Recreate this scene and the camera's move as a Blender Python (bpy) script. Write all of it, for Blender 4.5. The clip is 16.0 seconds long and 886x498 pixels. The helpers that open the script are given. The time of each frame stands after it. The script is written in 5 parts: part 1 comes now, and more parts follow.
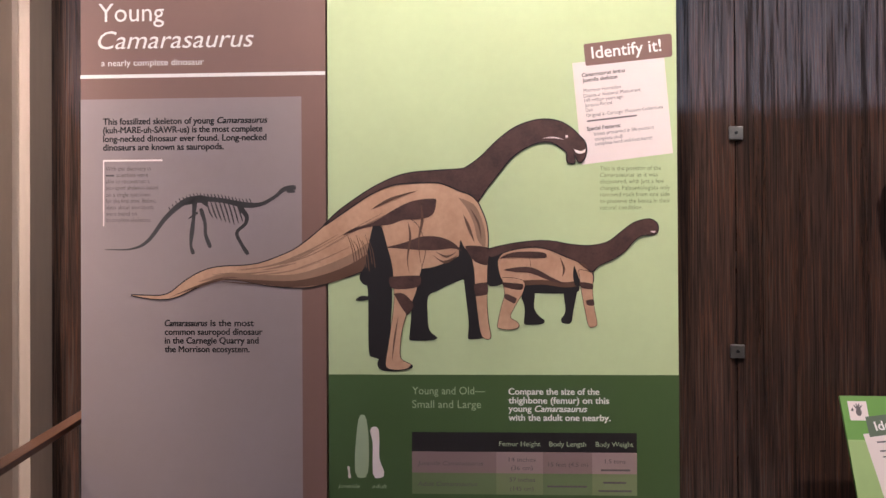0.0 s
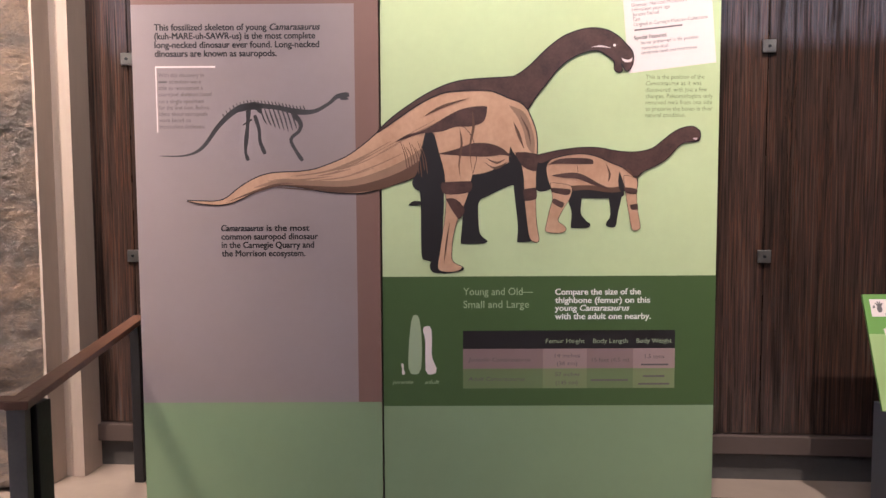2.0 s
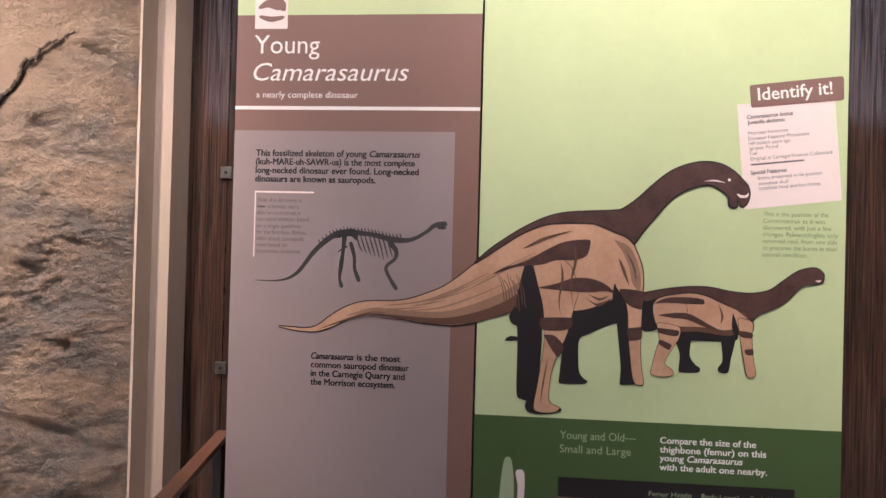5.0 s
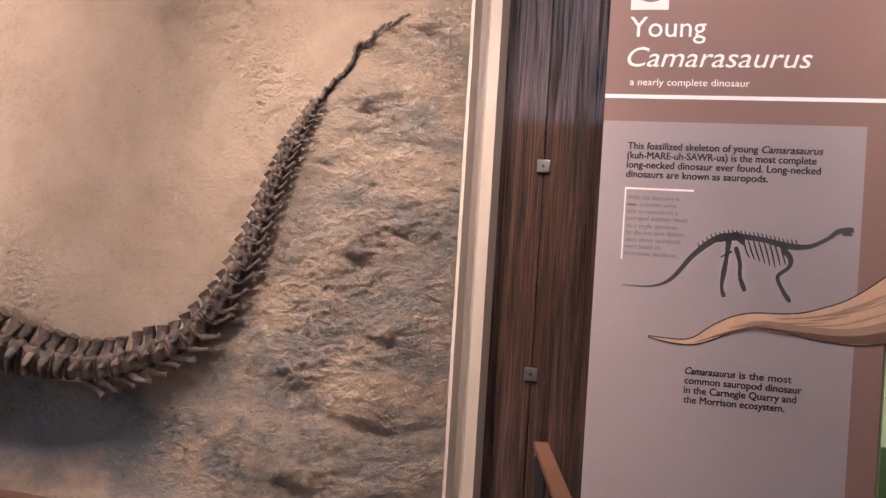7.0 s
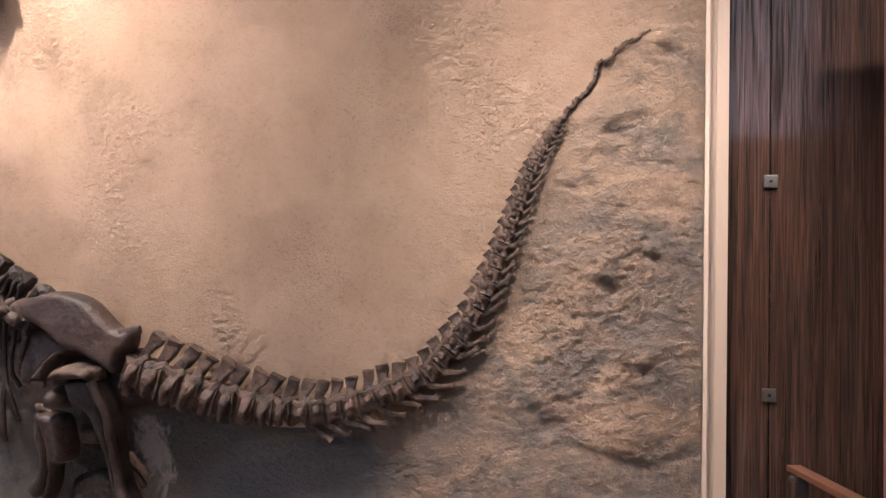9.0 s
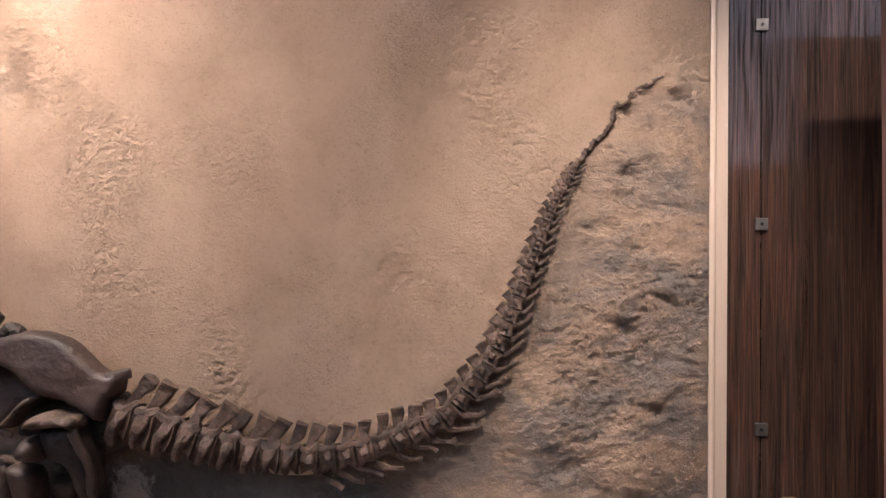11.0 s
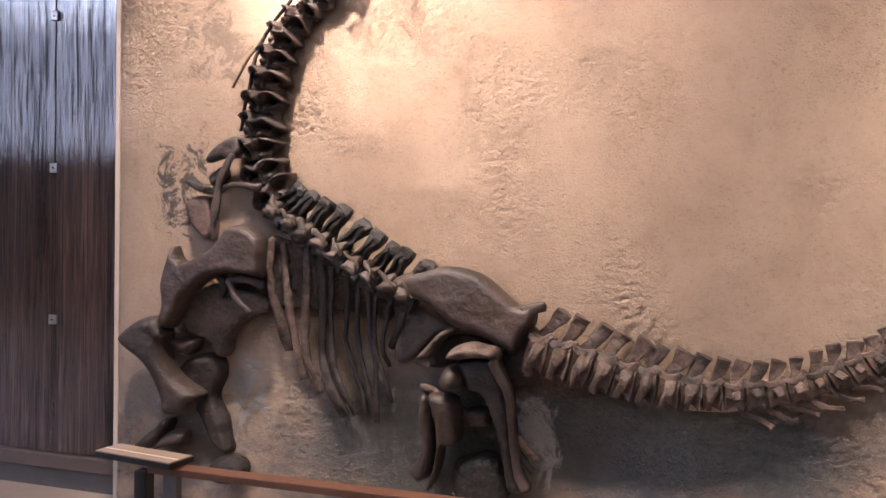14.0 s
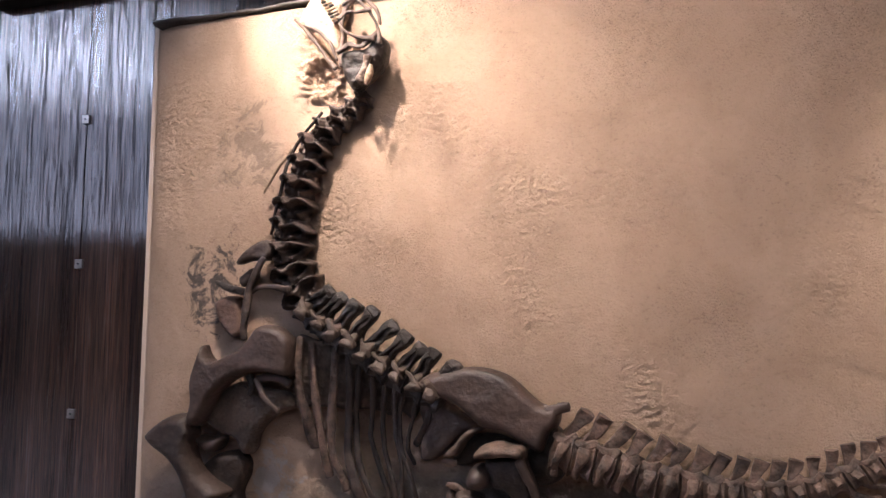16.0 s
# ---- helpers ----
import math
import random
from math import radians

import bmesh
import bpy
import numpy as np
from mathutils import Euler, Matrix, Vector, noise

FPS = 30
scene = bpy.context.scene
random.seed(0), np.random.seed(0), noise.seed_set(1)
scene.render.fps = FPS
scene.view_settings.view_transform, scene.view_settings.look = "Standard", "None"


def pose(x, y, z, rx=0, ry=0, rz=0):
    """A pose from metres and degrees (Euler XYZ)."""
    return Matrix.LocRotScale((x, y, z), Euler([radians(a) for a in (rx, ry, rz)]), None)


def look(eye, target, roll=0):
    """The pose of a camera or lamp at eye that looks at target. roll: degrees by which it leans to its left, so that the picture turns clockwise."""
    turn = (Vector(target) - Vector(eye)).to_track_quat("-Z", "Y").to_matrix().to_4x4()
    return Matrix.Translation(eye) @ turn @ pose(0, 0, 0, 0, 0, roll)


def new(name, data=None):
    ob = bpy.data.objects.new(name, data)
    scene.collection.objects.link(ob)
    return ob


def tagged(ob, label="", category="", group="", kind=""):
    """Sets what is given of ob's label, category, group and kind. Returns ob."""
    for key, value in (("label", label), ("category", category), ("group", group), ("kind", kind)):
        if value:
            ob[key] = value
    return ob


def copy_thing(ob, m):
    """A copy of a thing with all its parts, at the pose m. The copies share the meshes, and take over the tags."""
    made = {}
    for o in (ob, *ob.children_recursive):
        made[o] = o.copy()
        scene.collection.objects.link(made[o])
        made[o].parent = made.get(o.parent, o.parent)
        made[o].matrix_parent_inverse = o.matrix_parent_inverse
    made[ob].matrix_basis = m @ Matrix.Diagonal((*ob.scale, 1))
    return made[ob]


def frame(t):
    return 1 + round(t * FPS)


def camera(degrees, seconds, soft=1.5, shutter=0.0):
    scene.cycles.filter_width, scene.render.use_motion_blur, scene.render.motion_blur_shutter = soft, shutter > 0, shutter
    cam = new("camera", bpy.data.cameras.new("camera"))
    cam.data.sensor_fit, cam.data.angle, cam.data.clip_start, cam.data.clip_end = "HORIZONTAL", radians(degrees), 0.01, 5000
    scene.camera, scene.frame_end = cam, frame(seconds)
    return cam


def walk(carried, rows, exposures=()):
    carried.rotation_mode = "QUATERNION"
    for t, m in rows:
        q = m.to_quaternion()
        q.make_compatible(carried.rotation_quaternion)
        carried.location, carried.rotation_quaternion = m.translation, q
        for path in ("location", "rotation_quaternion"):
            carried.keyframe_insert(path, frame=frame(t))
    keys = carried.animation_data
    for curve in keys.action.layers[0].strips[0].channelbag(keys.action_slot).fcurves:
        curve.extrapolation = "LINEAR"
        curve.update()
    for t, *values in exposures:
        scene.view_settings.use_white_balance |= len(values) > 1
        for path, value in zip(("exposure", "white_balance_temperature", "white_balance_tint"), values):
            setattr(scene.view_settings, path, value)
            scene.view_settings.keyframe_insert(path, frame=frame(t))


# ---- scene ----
cam = camera(61.0, 16.0)
PATH = [
    (0, (0.729, -2.62, 1.33), (0.493, -0.634, 1.343), -0.3),
    (0.5, (0.613, -2.691, 1.3), (0.435, -0.699, 1.291), 0.4),
    (1, (0.48, -2.759, 1.26), (0.293, -0.768, 1.221), 1.8),
    (1.5, (0.399, -2.811, 1.239), (0.221, -0.82, 1.174), 1.2),
    (2, (0.445, -2.75, 1.202), (0.289, -0.761, 1.06), -0.3),
    (2.5, (0.538, -2.719, 1.255), (0.407, -0.723, 1.238), -0.3),
    (3, (0.543, -2.748, 1.257), (0.421, -0.752, 1.226), 0.1),
    (3.2, (0.54, -2.756, 1.287), (0.418, -0.76, 1.281), 0.6),
    (5.3, (0.225, -2.63, 1.46), (-0.136, -0.65, 1.49), 1.5),
    (5.5, (0.082, -2.66, 1.43), (-0.262, -0.68, 1.488), 1.7),
    (6, (-0.038, -2.519, 1.433), (-0.648, -0.614, 1.454), 3.7),
    (6.5, (-0.426, -2.6, 1.411), (-1.022, -0.69, 1.421), 4.1),
    (7, (-0.697, -2.632, 1.436), (-1.246, -0.709, 1.434), 3.5),
    (7.5, (-0.989, -2.591, 1.42), (-1.544, -0.67, 1.39), 2.8),
    (8, (-1.258, -2.596, 1.412), (-1.825, -0.678, 1.411), 1.5),
    (8.5, (-1.497, -2.701, 1.423), (-1.982, -0.761, 1.437), -0.9),
    (9, (-1.784, -2.784, 1.4), (-2.22, -0.833, 1.465), 1.2),
    (9.2, (-1.912, -2.777, 1.401), (-2.36, -0.828, 1.443), 1.4),
    (11.3, (-2.315, -2.816, 1.49), (-2.449, -0.824, 1.605), 1.5),
    (11.5, (-2.376, -2.826, 1.492), (-2.536, -0.836, 1.603), 2.1),
    (12, (-2.531, -2.866, 1.447), (-2.793, -0.885, 1.529), 1.6),
    (12.5, (-2.71, -2.88, 1.394), (-3.194, -0.88, 1.413), 2.04),
    (13, (-2.863, -2.806, 1.37), (-3.494, -0.908, 1.375), 1.1),
    (13.5, (-3.028, -2.842, 1.363), (-3.683, -0.953, 1.372), 1.7),
    (14, (-3.06, -2.89, 1.37), (-3.69, -0.992, 1.365), 0.5),
    (14.5, (-3.113, -2.97, 1.386), (-3.713, -1.062, 1.386), 0.7),
    (15, (-3.137, -2.998, 1.422), (-3.727, -1.088, 1.491), 0.7),
    (15.5, (-3.153, -3.038, 1.454), (-3.75, -1.135, 1.604), 0.4),
    (16, (-3.158, -3.072, 1.475), (-3.756, -1.174, 1.667), 0.3),
]
walk(cam, [(t, look(eye, target, roll)) for t, eye, target, roll in PATH], [(0, 0.05), (0.5, 0.18), (1, 0.32), (1.5, 0.25), (2, 0.36), (2.5, 0.25), (3, 0.2), (5.5, -0.05), (6.5, 0.1), (7, 0.25), (8, 0.27), (9, 0.1), (11.5, -0.1), (12.2, -0.05), (13.1, 0.27), (14.2, 0.38), (15, 0.19), (15.5, 0.08), (16, -0.12)])

# ---------- world and light ----------
world = bpy.data.worlds.new("world")
scene.world = world
world.use_nodes = True
world.node_tree.nodes["Background"].inputs[0].default_value = (0.75, 0.85, 1.0, 1)
world.node_tree.nodes["Background"].inputs[1].default_value = 0.35


def spot(name, eye, target, watts, degrees, blend, size, colour):
    data = bpy.data.lights.new(name, "SPOT")
    data.energy, data.spot_size, data.spot_blend, data.shadow_soft_size, data.color = watts, radians(degrees), blend, size, colour
    ob = new(name, data)
    ob.matrix_world = look(eye, target)
    return ob


WARM = (1.0, 0.85, 0.76)
spot("spot_light", (-5.45, -0.86, 3.55), (-4.60, 0.0, 2.68), 520, 42, 1.0, 0.015, WARM)
spot("spot_light", (-4.58, -1.05, 3.70), (-4.45, 0.0, 1.95), 570, 96, 1.0, 0.03, WARM)
spot("spot_light", (-3.7, -1.7, 3.8), (-3.05, 0.0, 1.66), 335, 86, 1.0, 0.12, WARM)
spot("spot_light", (-1.95, -1.75, 3.7), (-1.72, 0.0, 1.62), 530, 52, 1.0, 0.12, WARM)
spot("spot_light", (0.75, -1.35, 4.4), (0.75, 0.0, 2.7), 760, 48, 1.0, 0.05, (1.0, 0.885, 0.84))
spot("spot_light", (-0.6, -1.5, 4.4), (-0.65, 0.0, 2.35), 500, 48, 1.0, 0.05, (1.0, 0.87, 0.82))
# unseen spot added to brighten the reeds and label stand right of the sign
spot("spot_light", (2.5, -1.9, 4.4), (2.4, 0.2, 1.0), 560, 60, 1.0, 0.05, (1.0, 0.885, 0.84))
# added warm fill without a fixture, for the ambient level of the hall
hall = bpy.data.lights.new("hall_fill", "AREA")
hall.shape, hall.size, hall.size_y, hall.energy, hall.color = "RECTANGLE", 8.0, 2.5, 36, (1.0, 0.80, 0.66)
new("hall_fill", hall).matrix_world = look((-1.5, -5.5, 6.5), (-1.5, -1.0, 0.5))


# ---------- materials ----------
def links(mat):
    return mat.node_tree.nodes, mat.node_tree.links


def material(name, colour, rough=0.6, metal=0.0, coat=0.0, spread=0.0, scale=8.0, bump=0.0, bump_scale=60.0, stretch=(1, 1, 1), colour2=None, per_object=0.0, depth=0.01):
    """A surface with two scales of noise in its colour and a fine relief."""
    mat = bpy.data.materials.new(name)
    mat.use_nodes = True
    n, l = links(mat)
    b = n["Principled BSDF"]
    b.inputs["Roughness"].default_value, b.inputs["Metallic"].default_value = rough, metal
    b.inputs["Coat Weight"].default_value, b.inputs["Coat Roughness"].default_value = coat, 0.06
    co = n.new("ShaderNodeTexCoord")
    mp = n.new("ShaderNodeMapping")
    mp.inputs["Scale"].default_value = stretch
    l.new(co.outputs["Object"], mp.inputs["Vector"])
    big, fine = n.new("ShaderNodeTexNoise"), n.new("ShaderNodeTexNoise")
    big.inputs["Scale"].default_value, big.inputs["Detail"].default_value = scale, 6
    fine.inputs["Scale"].default_value, fine.inputs["Detail"].default_value = scale * 9, 4
    for t in (big, fine):
        l.new(mp.outputs[0], t.inputs["Vector"])
    add = n.new("ShaderNodeMath")
    add.operation, add.inputs[1].default_value = "MULTIPLY_ADD", 0.45
    l.new(fine.outputs[0], add.inputs[0])
    l.new(big.outputs[0], add.inputs[2])
    ramp = n.new("ShaderNodeValToRGB")
    c2 = colour2 or tuple(min(1.0, c * (1 + spread)) for c in colour)
    c1 = colour if colour2 else tuple(c * (1 - spread) for c in colour)
    ramp.color_ramp.elements[0].position, ramp.color_ramp.elements[1].position = 0.48, 0.98
    ramp.color_ramp.elements[0].color, ramp.color_ramp.elements[1].color = (*c1, 1), (*c2, 1)
    l.new(add.outputs[0], ramp.inputs[0])
    out = ramp.outputs[0]
    if per_object:
        info, mul, hsv = n.new("ShaderNodeObjectInfo"), n.new("ShaderNodeMapRange"), n.new("ShaderNodeHueSaturation")
        mul.inputs["To Min"].default_value, mul.inputs["To Max"].default_value = 1 - per_object, 1 + per_object
        l.new(info.outputs["Random"], mul.inputs["Value"])
        l.new(mul.outputs[0], hsv.inputs["Value"])
        l.new(out, hsv.inputs["Color"])
        out = hsv.outputs[0]
    l.new(out, b.inputs["Base Color"])
    if bump:
        tex, bn = n.new("ShaderNodeTexNoise"), n.new("ShaderNodeBump")
        tex.inputs["Scale"].default_value, tex.inputs["Detail"].default_value = bump_scale, 8
        bn.inputs["Strength"].default_value, bn.inputs["Distance"].default_value = bump, depth
        l.new(mp.outputs[0], tex.inputs["Vector"])
        l.new(tex.outputs[0], bn.inputs["Height"])
        l.new(bn.outputs[0], b.inputs["Normal"])
    return mat


def reed_material():
    """Upright reeds pressed behind clear acrylic: thin wavering streaks of red-brown, grey and black under a gloss."""
    mat = bpy.data.materials.new("reeds_behind_acrylic")
    mat.use_nodes = True
    n, l = links(mat)
    b = n["Principled BSDF"]
    b.inputs["Roughness"].default_value = 0.5
    b.inputs["Coat Weight"].default_value, b.inputs["Coat Roughness"].default_value = 1.0, 0.05
    b.inputs["Specular IOR Level"].default_value = 0.06
    co = n.new("ShaderNodeTexCoord")
    layers = []
    for sx, sz, detail in ((85, 2.2, 4), (230, 3.6, 3), (9, 0.4, 3)):
        mp, tex = n.new("ShaderNodeMapping"), n.new("ShaderNodeTexNoise")
        mp.inputs["Scale"].default_value = (sx, 1, sz)
        tex.inputs["Scale"].default_value, tex.inputs["Detail"].default_value = 1.0, detail
        tex.inputs["Distortion"].default_value = 0.8
        l.new(co.outputs["Object"], mp.inputs["Vector"])
        l.new(mp.outputs[0], tex.inputs["Vector"])
        layers.append(tex.outputs[0])
    mix = n.new("ShaderNodeMath")
    mix.operation, mix.inputs[1].default_value = "MULTIPLY_ADD", 0.8
    l.new(layers[1], mix.inputs[0])
    l.new(layers[0], mix.inputs[2])
    ramp = n.new("ShaderNodeValToRGB")
    cr = ramp.color_ramp
    cr.elements[0].position, cr.elements[0].color = 0.40, (0.015, 0.010, 0.0085, 1)
    cr.elements[1].position, cr.elements[1].color = 0.62, (0.055, 0.038, 0.031, 1)
    for p, c in ((0.455, (0.027, 0.0155, 0.012, 1)), (0.50, (0.041, 0.023, 0.018, 1)), (0.535, (0.033, 0.019, 0.015, 1)), (0.565, (0.068, 0.027, 0.016, 1))):
        cr.elements.new(p).color = c
    sc = n.new("ShaderNodeMath")
    sc.operation, sc.inputs[1].default_value = "MULTIPLY", 0.5556
    l.new(mix.outputs[0], sc.inputs[0])
    l.new(sc.outputs[0], ramp.inputs[0])
    hsv, mr = n.new("ShaderNodeHueSaturation"), n.new("ShaderNodeMapRange")
    mr.inputs["From Min"].default_value, mr.inputs["From Max"].default_value = 0.3, 0.7
    mr.inputs["To Min"].default_value, mr.inputs["To Max"].default_value = 0.6, 1.5
    l.new(layers[2], mr.inputs["Value"])
    l.new(mr.outputs[0], hsv.inputs["Value"])
    l.new(ramp.outputs[0], hsv.inputs["Color"])
    l.new(hsv.outputs[0], b.inputs["Base Color"])
    b.inputs["Coat IOR"].default_value = 1.7
    gap = n.new("ShaderNodeMapRange")
    gap.inputs["From Min"].default_value, gap.inputs["From Max"].default_value = 0.445, 0.50
    gap.inputs["To Min"].default_value, gap.inputs["To Max"].default_value = 0.08, 1.0
    l.new(sc.outputs[0], gap.inputs["Value"])
    l.new(gap.outputs[0], b.inputs["Coat Weight"])
    bn = n.new("ShaderNodeBump")
    bn.inputs["Strength"].default_value, bn.inputs["Distance"].default_value = 0.6, 0.004
    l.new(mix.outputs[0], bn.inputs["Height"])
    l.new(bn.outputs[0], b.inputs["Normal"])
    cb = n.new("ShaderNodeBump")
    cb.inputs["Strength"].default_value, cb.inputs["Distance"].default_value = 0.8, 0.0014
    l.new(mix.outputs[0], cb.inputs["Height"])
    l.new(cb.outputs[0], b.inputs["Coat Normal"])
    return mat


def rock_material():
    """Cast sandstone: warm tan with paler trowel veils, a grey weathered bed, charcoal pockets that also hold painted
    shade, and a gritty relief.
    """
    mat = bpy.data.materials.new("sandstone_cast")
    mat.use_nodes = True
    n, l = links(mat)
    b = n["Principled BSDF"]
    b.inputs["Roughness"].default_value = 0.92
    co = n.new("ShaderNodeTexCoord")

    def tex(scale, detail=6, rough=0.55, stretch=(1, 1, 1), distort=0.0):
        mp, t = n.new("ShaderNodeMapping"), n.new("ShaderNodeTexNoise")
        mp.inputs["Scale"].default_value = stretch
        l.new(co.outputs["Object"], mp.inputs["Vector"])
        l.new(mp.outputs[0], t.inputs["Vector"])
        t.inputs["Scale"].default_value, t.inputs["Detail"].default_value, t.inputs["Roughness"].default_value, t.inputs["Distortion"].default_value = scale, detail, rough, distort
        return t.outputs[0]

    def calc(kind, a, c, d=None):
        m = n.new("ShaderNodeMath")
        m.operation = kind
        for k, v in enumerate((a, c, d)):
            if v is None:
                continue
            if isinstance(v, (int, float)):
                m.inputs[k].default_value = v
            else:
                l.new(v, m.inputs[k])
        return m.outputs[0]

    def span(v, lo, hi):
        m = n.new("ShaderNodeMapRange")
        m.interpolation_type = "SMOOTHSTEP"
        m.inputs["From Min"].default_value, m.inputs["From Max"].default_value = lo, hi
        l.new(v, m.inputs["Value"])
        return m.outputs[0]

    def mixed(f, a, c):
        m = n.new("ShaderNodeMix")
        m.data_type = "RGBA"
        l.new(f, m.inputs["Factor"])
        for k, v in ((6, a), (7, c)):
            if isinstance(v, tuple):
                m.inputs[k].default_value = (*v, 1)
            else:
                l.new(v, m.inputs[k])
        return m.outputs[2]

    sep = n.new("ShaderNodeSeparateXYZ")
    l.new(co.outputs["Object"], sep.inputs[0])
    X, Z = sep.outputs["X"], sep.outputs["Z"]
    veil = tex(1.7, 7, 0.65, (1.1, 1, 0.9), 0.8)
    base = mixed(span(veil, 0.25, 0.80), (0.385, 0.258, 0.182), (0.475, 0.335, 0.245))
    base = mixed(calc("MULTIPLY", span(tex(9, 5), 0.5, 0.75), 0.2), base, (0.27, 0.175, 0.115))
    base = mixed(calc("MULTIPLY", span(tex(60, 3), 0.52, 0.8), 0.28), base, (0.20, 0.13, 0.09))
    # small chips and hairline pits, in drifts, their small shadows put into the colour
    drift = span(tex(1.9, 4, 0.6), 0.38, 0.56)
    chip = span(tex(75, 3, 0.5, (1.0, 1, 1.9), 0.6), 0.60, 0.66)
    base = mixed(calc("MULTIPLY", calc("MULTIPLY", chip, drift), 0.26), base, (0.13, 0.085, 0.06))
    # grey rough bed, along the foot and behind the tail
    far = span(calc("ADD", calc("MULTIPLY_ADD", Z, -0.6, 3.2), X), -0.15, 0.55)
    bed = calc("MAXIMUM", calc("MULTIPLY", far, span(Z, 2.9, 2.0)), span(Z, 1.0, 0.45))
    grey = calc("MULTIPLY", bed, span(tex(3.2, 8, 0.66, (1, 1, 1.5), 0.5), 0.40, 0.60))
    base = mixed(calc("MULTIPLY", grey, 0.85), base, (0.195, 0.168, 0.153))
    base = mixed(calc("MULTIPLY", calc("MULTIPLY", bed, span(tex(7, 7, 0.7, (1, 1, 1.7), 0.8), 0.57, 0.70)), 0.7), base, (0.085, 0.075, 0.072))
    # darker grey mottling towards the foot, from the ribs to the hind leg
    foot_grey = calc("MULTIPLY", calc("MULTIPLY", span(Z, 1.0, 0.65), calc("MULTIPLY", span(X, -3.3, -3.7), span(X, -4.95, -4.5))), span(tex(2.3, 7, 0.66, (1.2, 1, 1), 0.8), 0.32, 0.55))
    base = mixed(calc("MULTIPLY", foot_grey, 0.75), base, (0.135, 0.122, 0.114))
    # charcoal coloured pocket in the bed; its tone also holds shade under the tail
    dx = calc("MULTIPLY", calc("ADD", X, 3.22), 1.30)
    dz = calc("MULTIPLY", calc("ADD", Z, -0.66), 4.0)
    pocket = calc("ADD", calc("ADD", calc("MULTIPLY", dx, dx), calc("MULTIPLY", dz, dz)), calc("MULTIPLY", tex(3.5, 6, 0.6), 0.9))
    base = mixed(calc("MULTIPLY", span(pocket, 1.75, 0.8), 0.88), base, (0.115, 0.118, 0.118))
    # charcoal blotches by legs and ribs, with the shade there put into their colour
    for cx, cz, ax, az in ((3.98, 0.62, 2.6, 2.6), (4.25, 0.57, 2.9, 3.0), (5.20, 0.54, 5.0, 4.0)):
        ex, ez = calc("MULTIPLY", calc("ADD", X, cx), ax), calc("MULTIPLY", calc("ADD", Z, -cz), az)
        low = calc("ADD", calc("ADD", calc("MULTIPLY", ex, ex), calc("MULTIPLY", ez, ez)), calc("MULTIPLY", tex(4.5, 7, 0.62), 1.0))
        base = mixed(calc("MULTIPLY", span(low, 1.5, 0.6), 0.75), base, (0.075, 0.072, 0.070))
    # pale plaster shoulder beside the thighbone, its highlight put into the colour
    ex, ez = calc("MULTIPLY", calc("ADD", X, 3.64), 9.0), calc("MULTIPLY", calc("ADD", Z, -0.64), 3.8)
    pale = calc("ADD", calc("ADD", calc("MULTIPLY", ex, ex), calc("MULTIPLY", ez, ez)), calc("MULTIPLY", tex(11, 8, 0.7, (1, 1, 0.6), 0.6), 4.0))
    base = mixed(calc("MULTIPLY", span(pale, 2.7, 2.0), 0.9), base, (0.55, 0.50, 0.47))
    # dark flaking patch by the neck end
    # last two entries: pale plaster by the fore legs, highlights put into the colour
    for cx, cz, ax, az, tone, much in ((5.23, 1.62, 4.6, 3.4, (0.05, 0.042, 0.040), 0.92), (5.06, 2.28, 4.5, 3.6, (0.17, 0.125, 0.095), 0.6), (4.93, 0.74, 5.0, 3.4, (0.36, 0.32, 0.30), 0.8), (5.30, 0.84, 7.0, 4.0, (0.38, 0.34, 0.31), 0.8)):
        px = calc("MULTIPLY", calc("ADD", X, cx), ax)
        pz = calc("MULTIPLY", calc("ADD", Z, -cz), az)
        flake = calc("SUBTRACT", tex(9, 8, 0.72, (1, 1, 1), 0.8), calc("MULTIPLY", calc("ADD", calc("MULTIPLY", px, px), calc("MULTIPLY", pz, pz)), 0.16))
        base = mixed(calc("MULTIPLY", span(flake, 0.42, 0.52), much), base, tone)
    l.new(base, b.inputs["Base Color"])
    fine, mid = n.new("ShaderNodeBump"), n.new("ShaderNodeBump")
    rough = calc("MULTIPLY_ADD", bed, 0.10, 0.42)
    crumb = calc("MULTIPLY", calc("MULTIPLY", span(tex(2.6, 5, 0.65, (1, 1, 1.3), 0.6), 0.50, 0.60), span(tex(30, 8, 0.68, (1, 1, 1.5), 0.9), 0.45, 0.68)), -0.21)
    l.new(calc("ADD", crumb, calc("MULTIPLY", tex(26, 10, 0.68, (1, 1, 1.5), 0.7), rough)), mid.inputs["Height"])
    mid.inputs["Strength"].default_value, mid.inputs["Distance"].default_value = 1.0, 0.028
    l.new(calc("SUBTRACT", tex(130, 6, 0.6), calc("MULTIPLY", calc("MULTIPLY", chip, drift), 1.2)), fine.inputs["Height"])
    fine.inputs["Strength"].default_value, fine.inputs["Distance"].default_value = 1.0, 0.016
    l.new(mid.outputs[0], fine.inputs["Normal"])
    l.new(fine.outputs[0], b.inputs["Normal"])
    return mat


M_REED = reed_material()
M_ROCK = rock_material()
M_BONE = material("dark_bone", (0.005, 0.0032, 0.0028), 0.66, scale=14, bump=1.0, bump_scale=30, colour2=(0.040, 0.023, 0.017), per_object=0.2, depth=0.012)
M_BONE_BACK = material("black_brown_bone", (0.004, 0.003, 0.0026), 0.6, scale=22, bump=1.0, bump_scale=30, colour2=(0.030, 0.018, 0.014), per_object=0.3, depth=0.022)
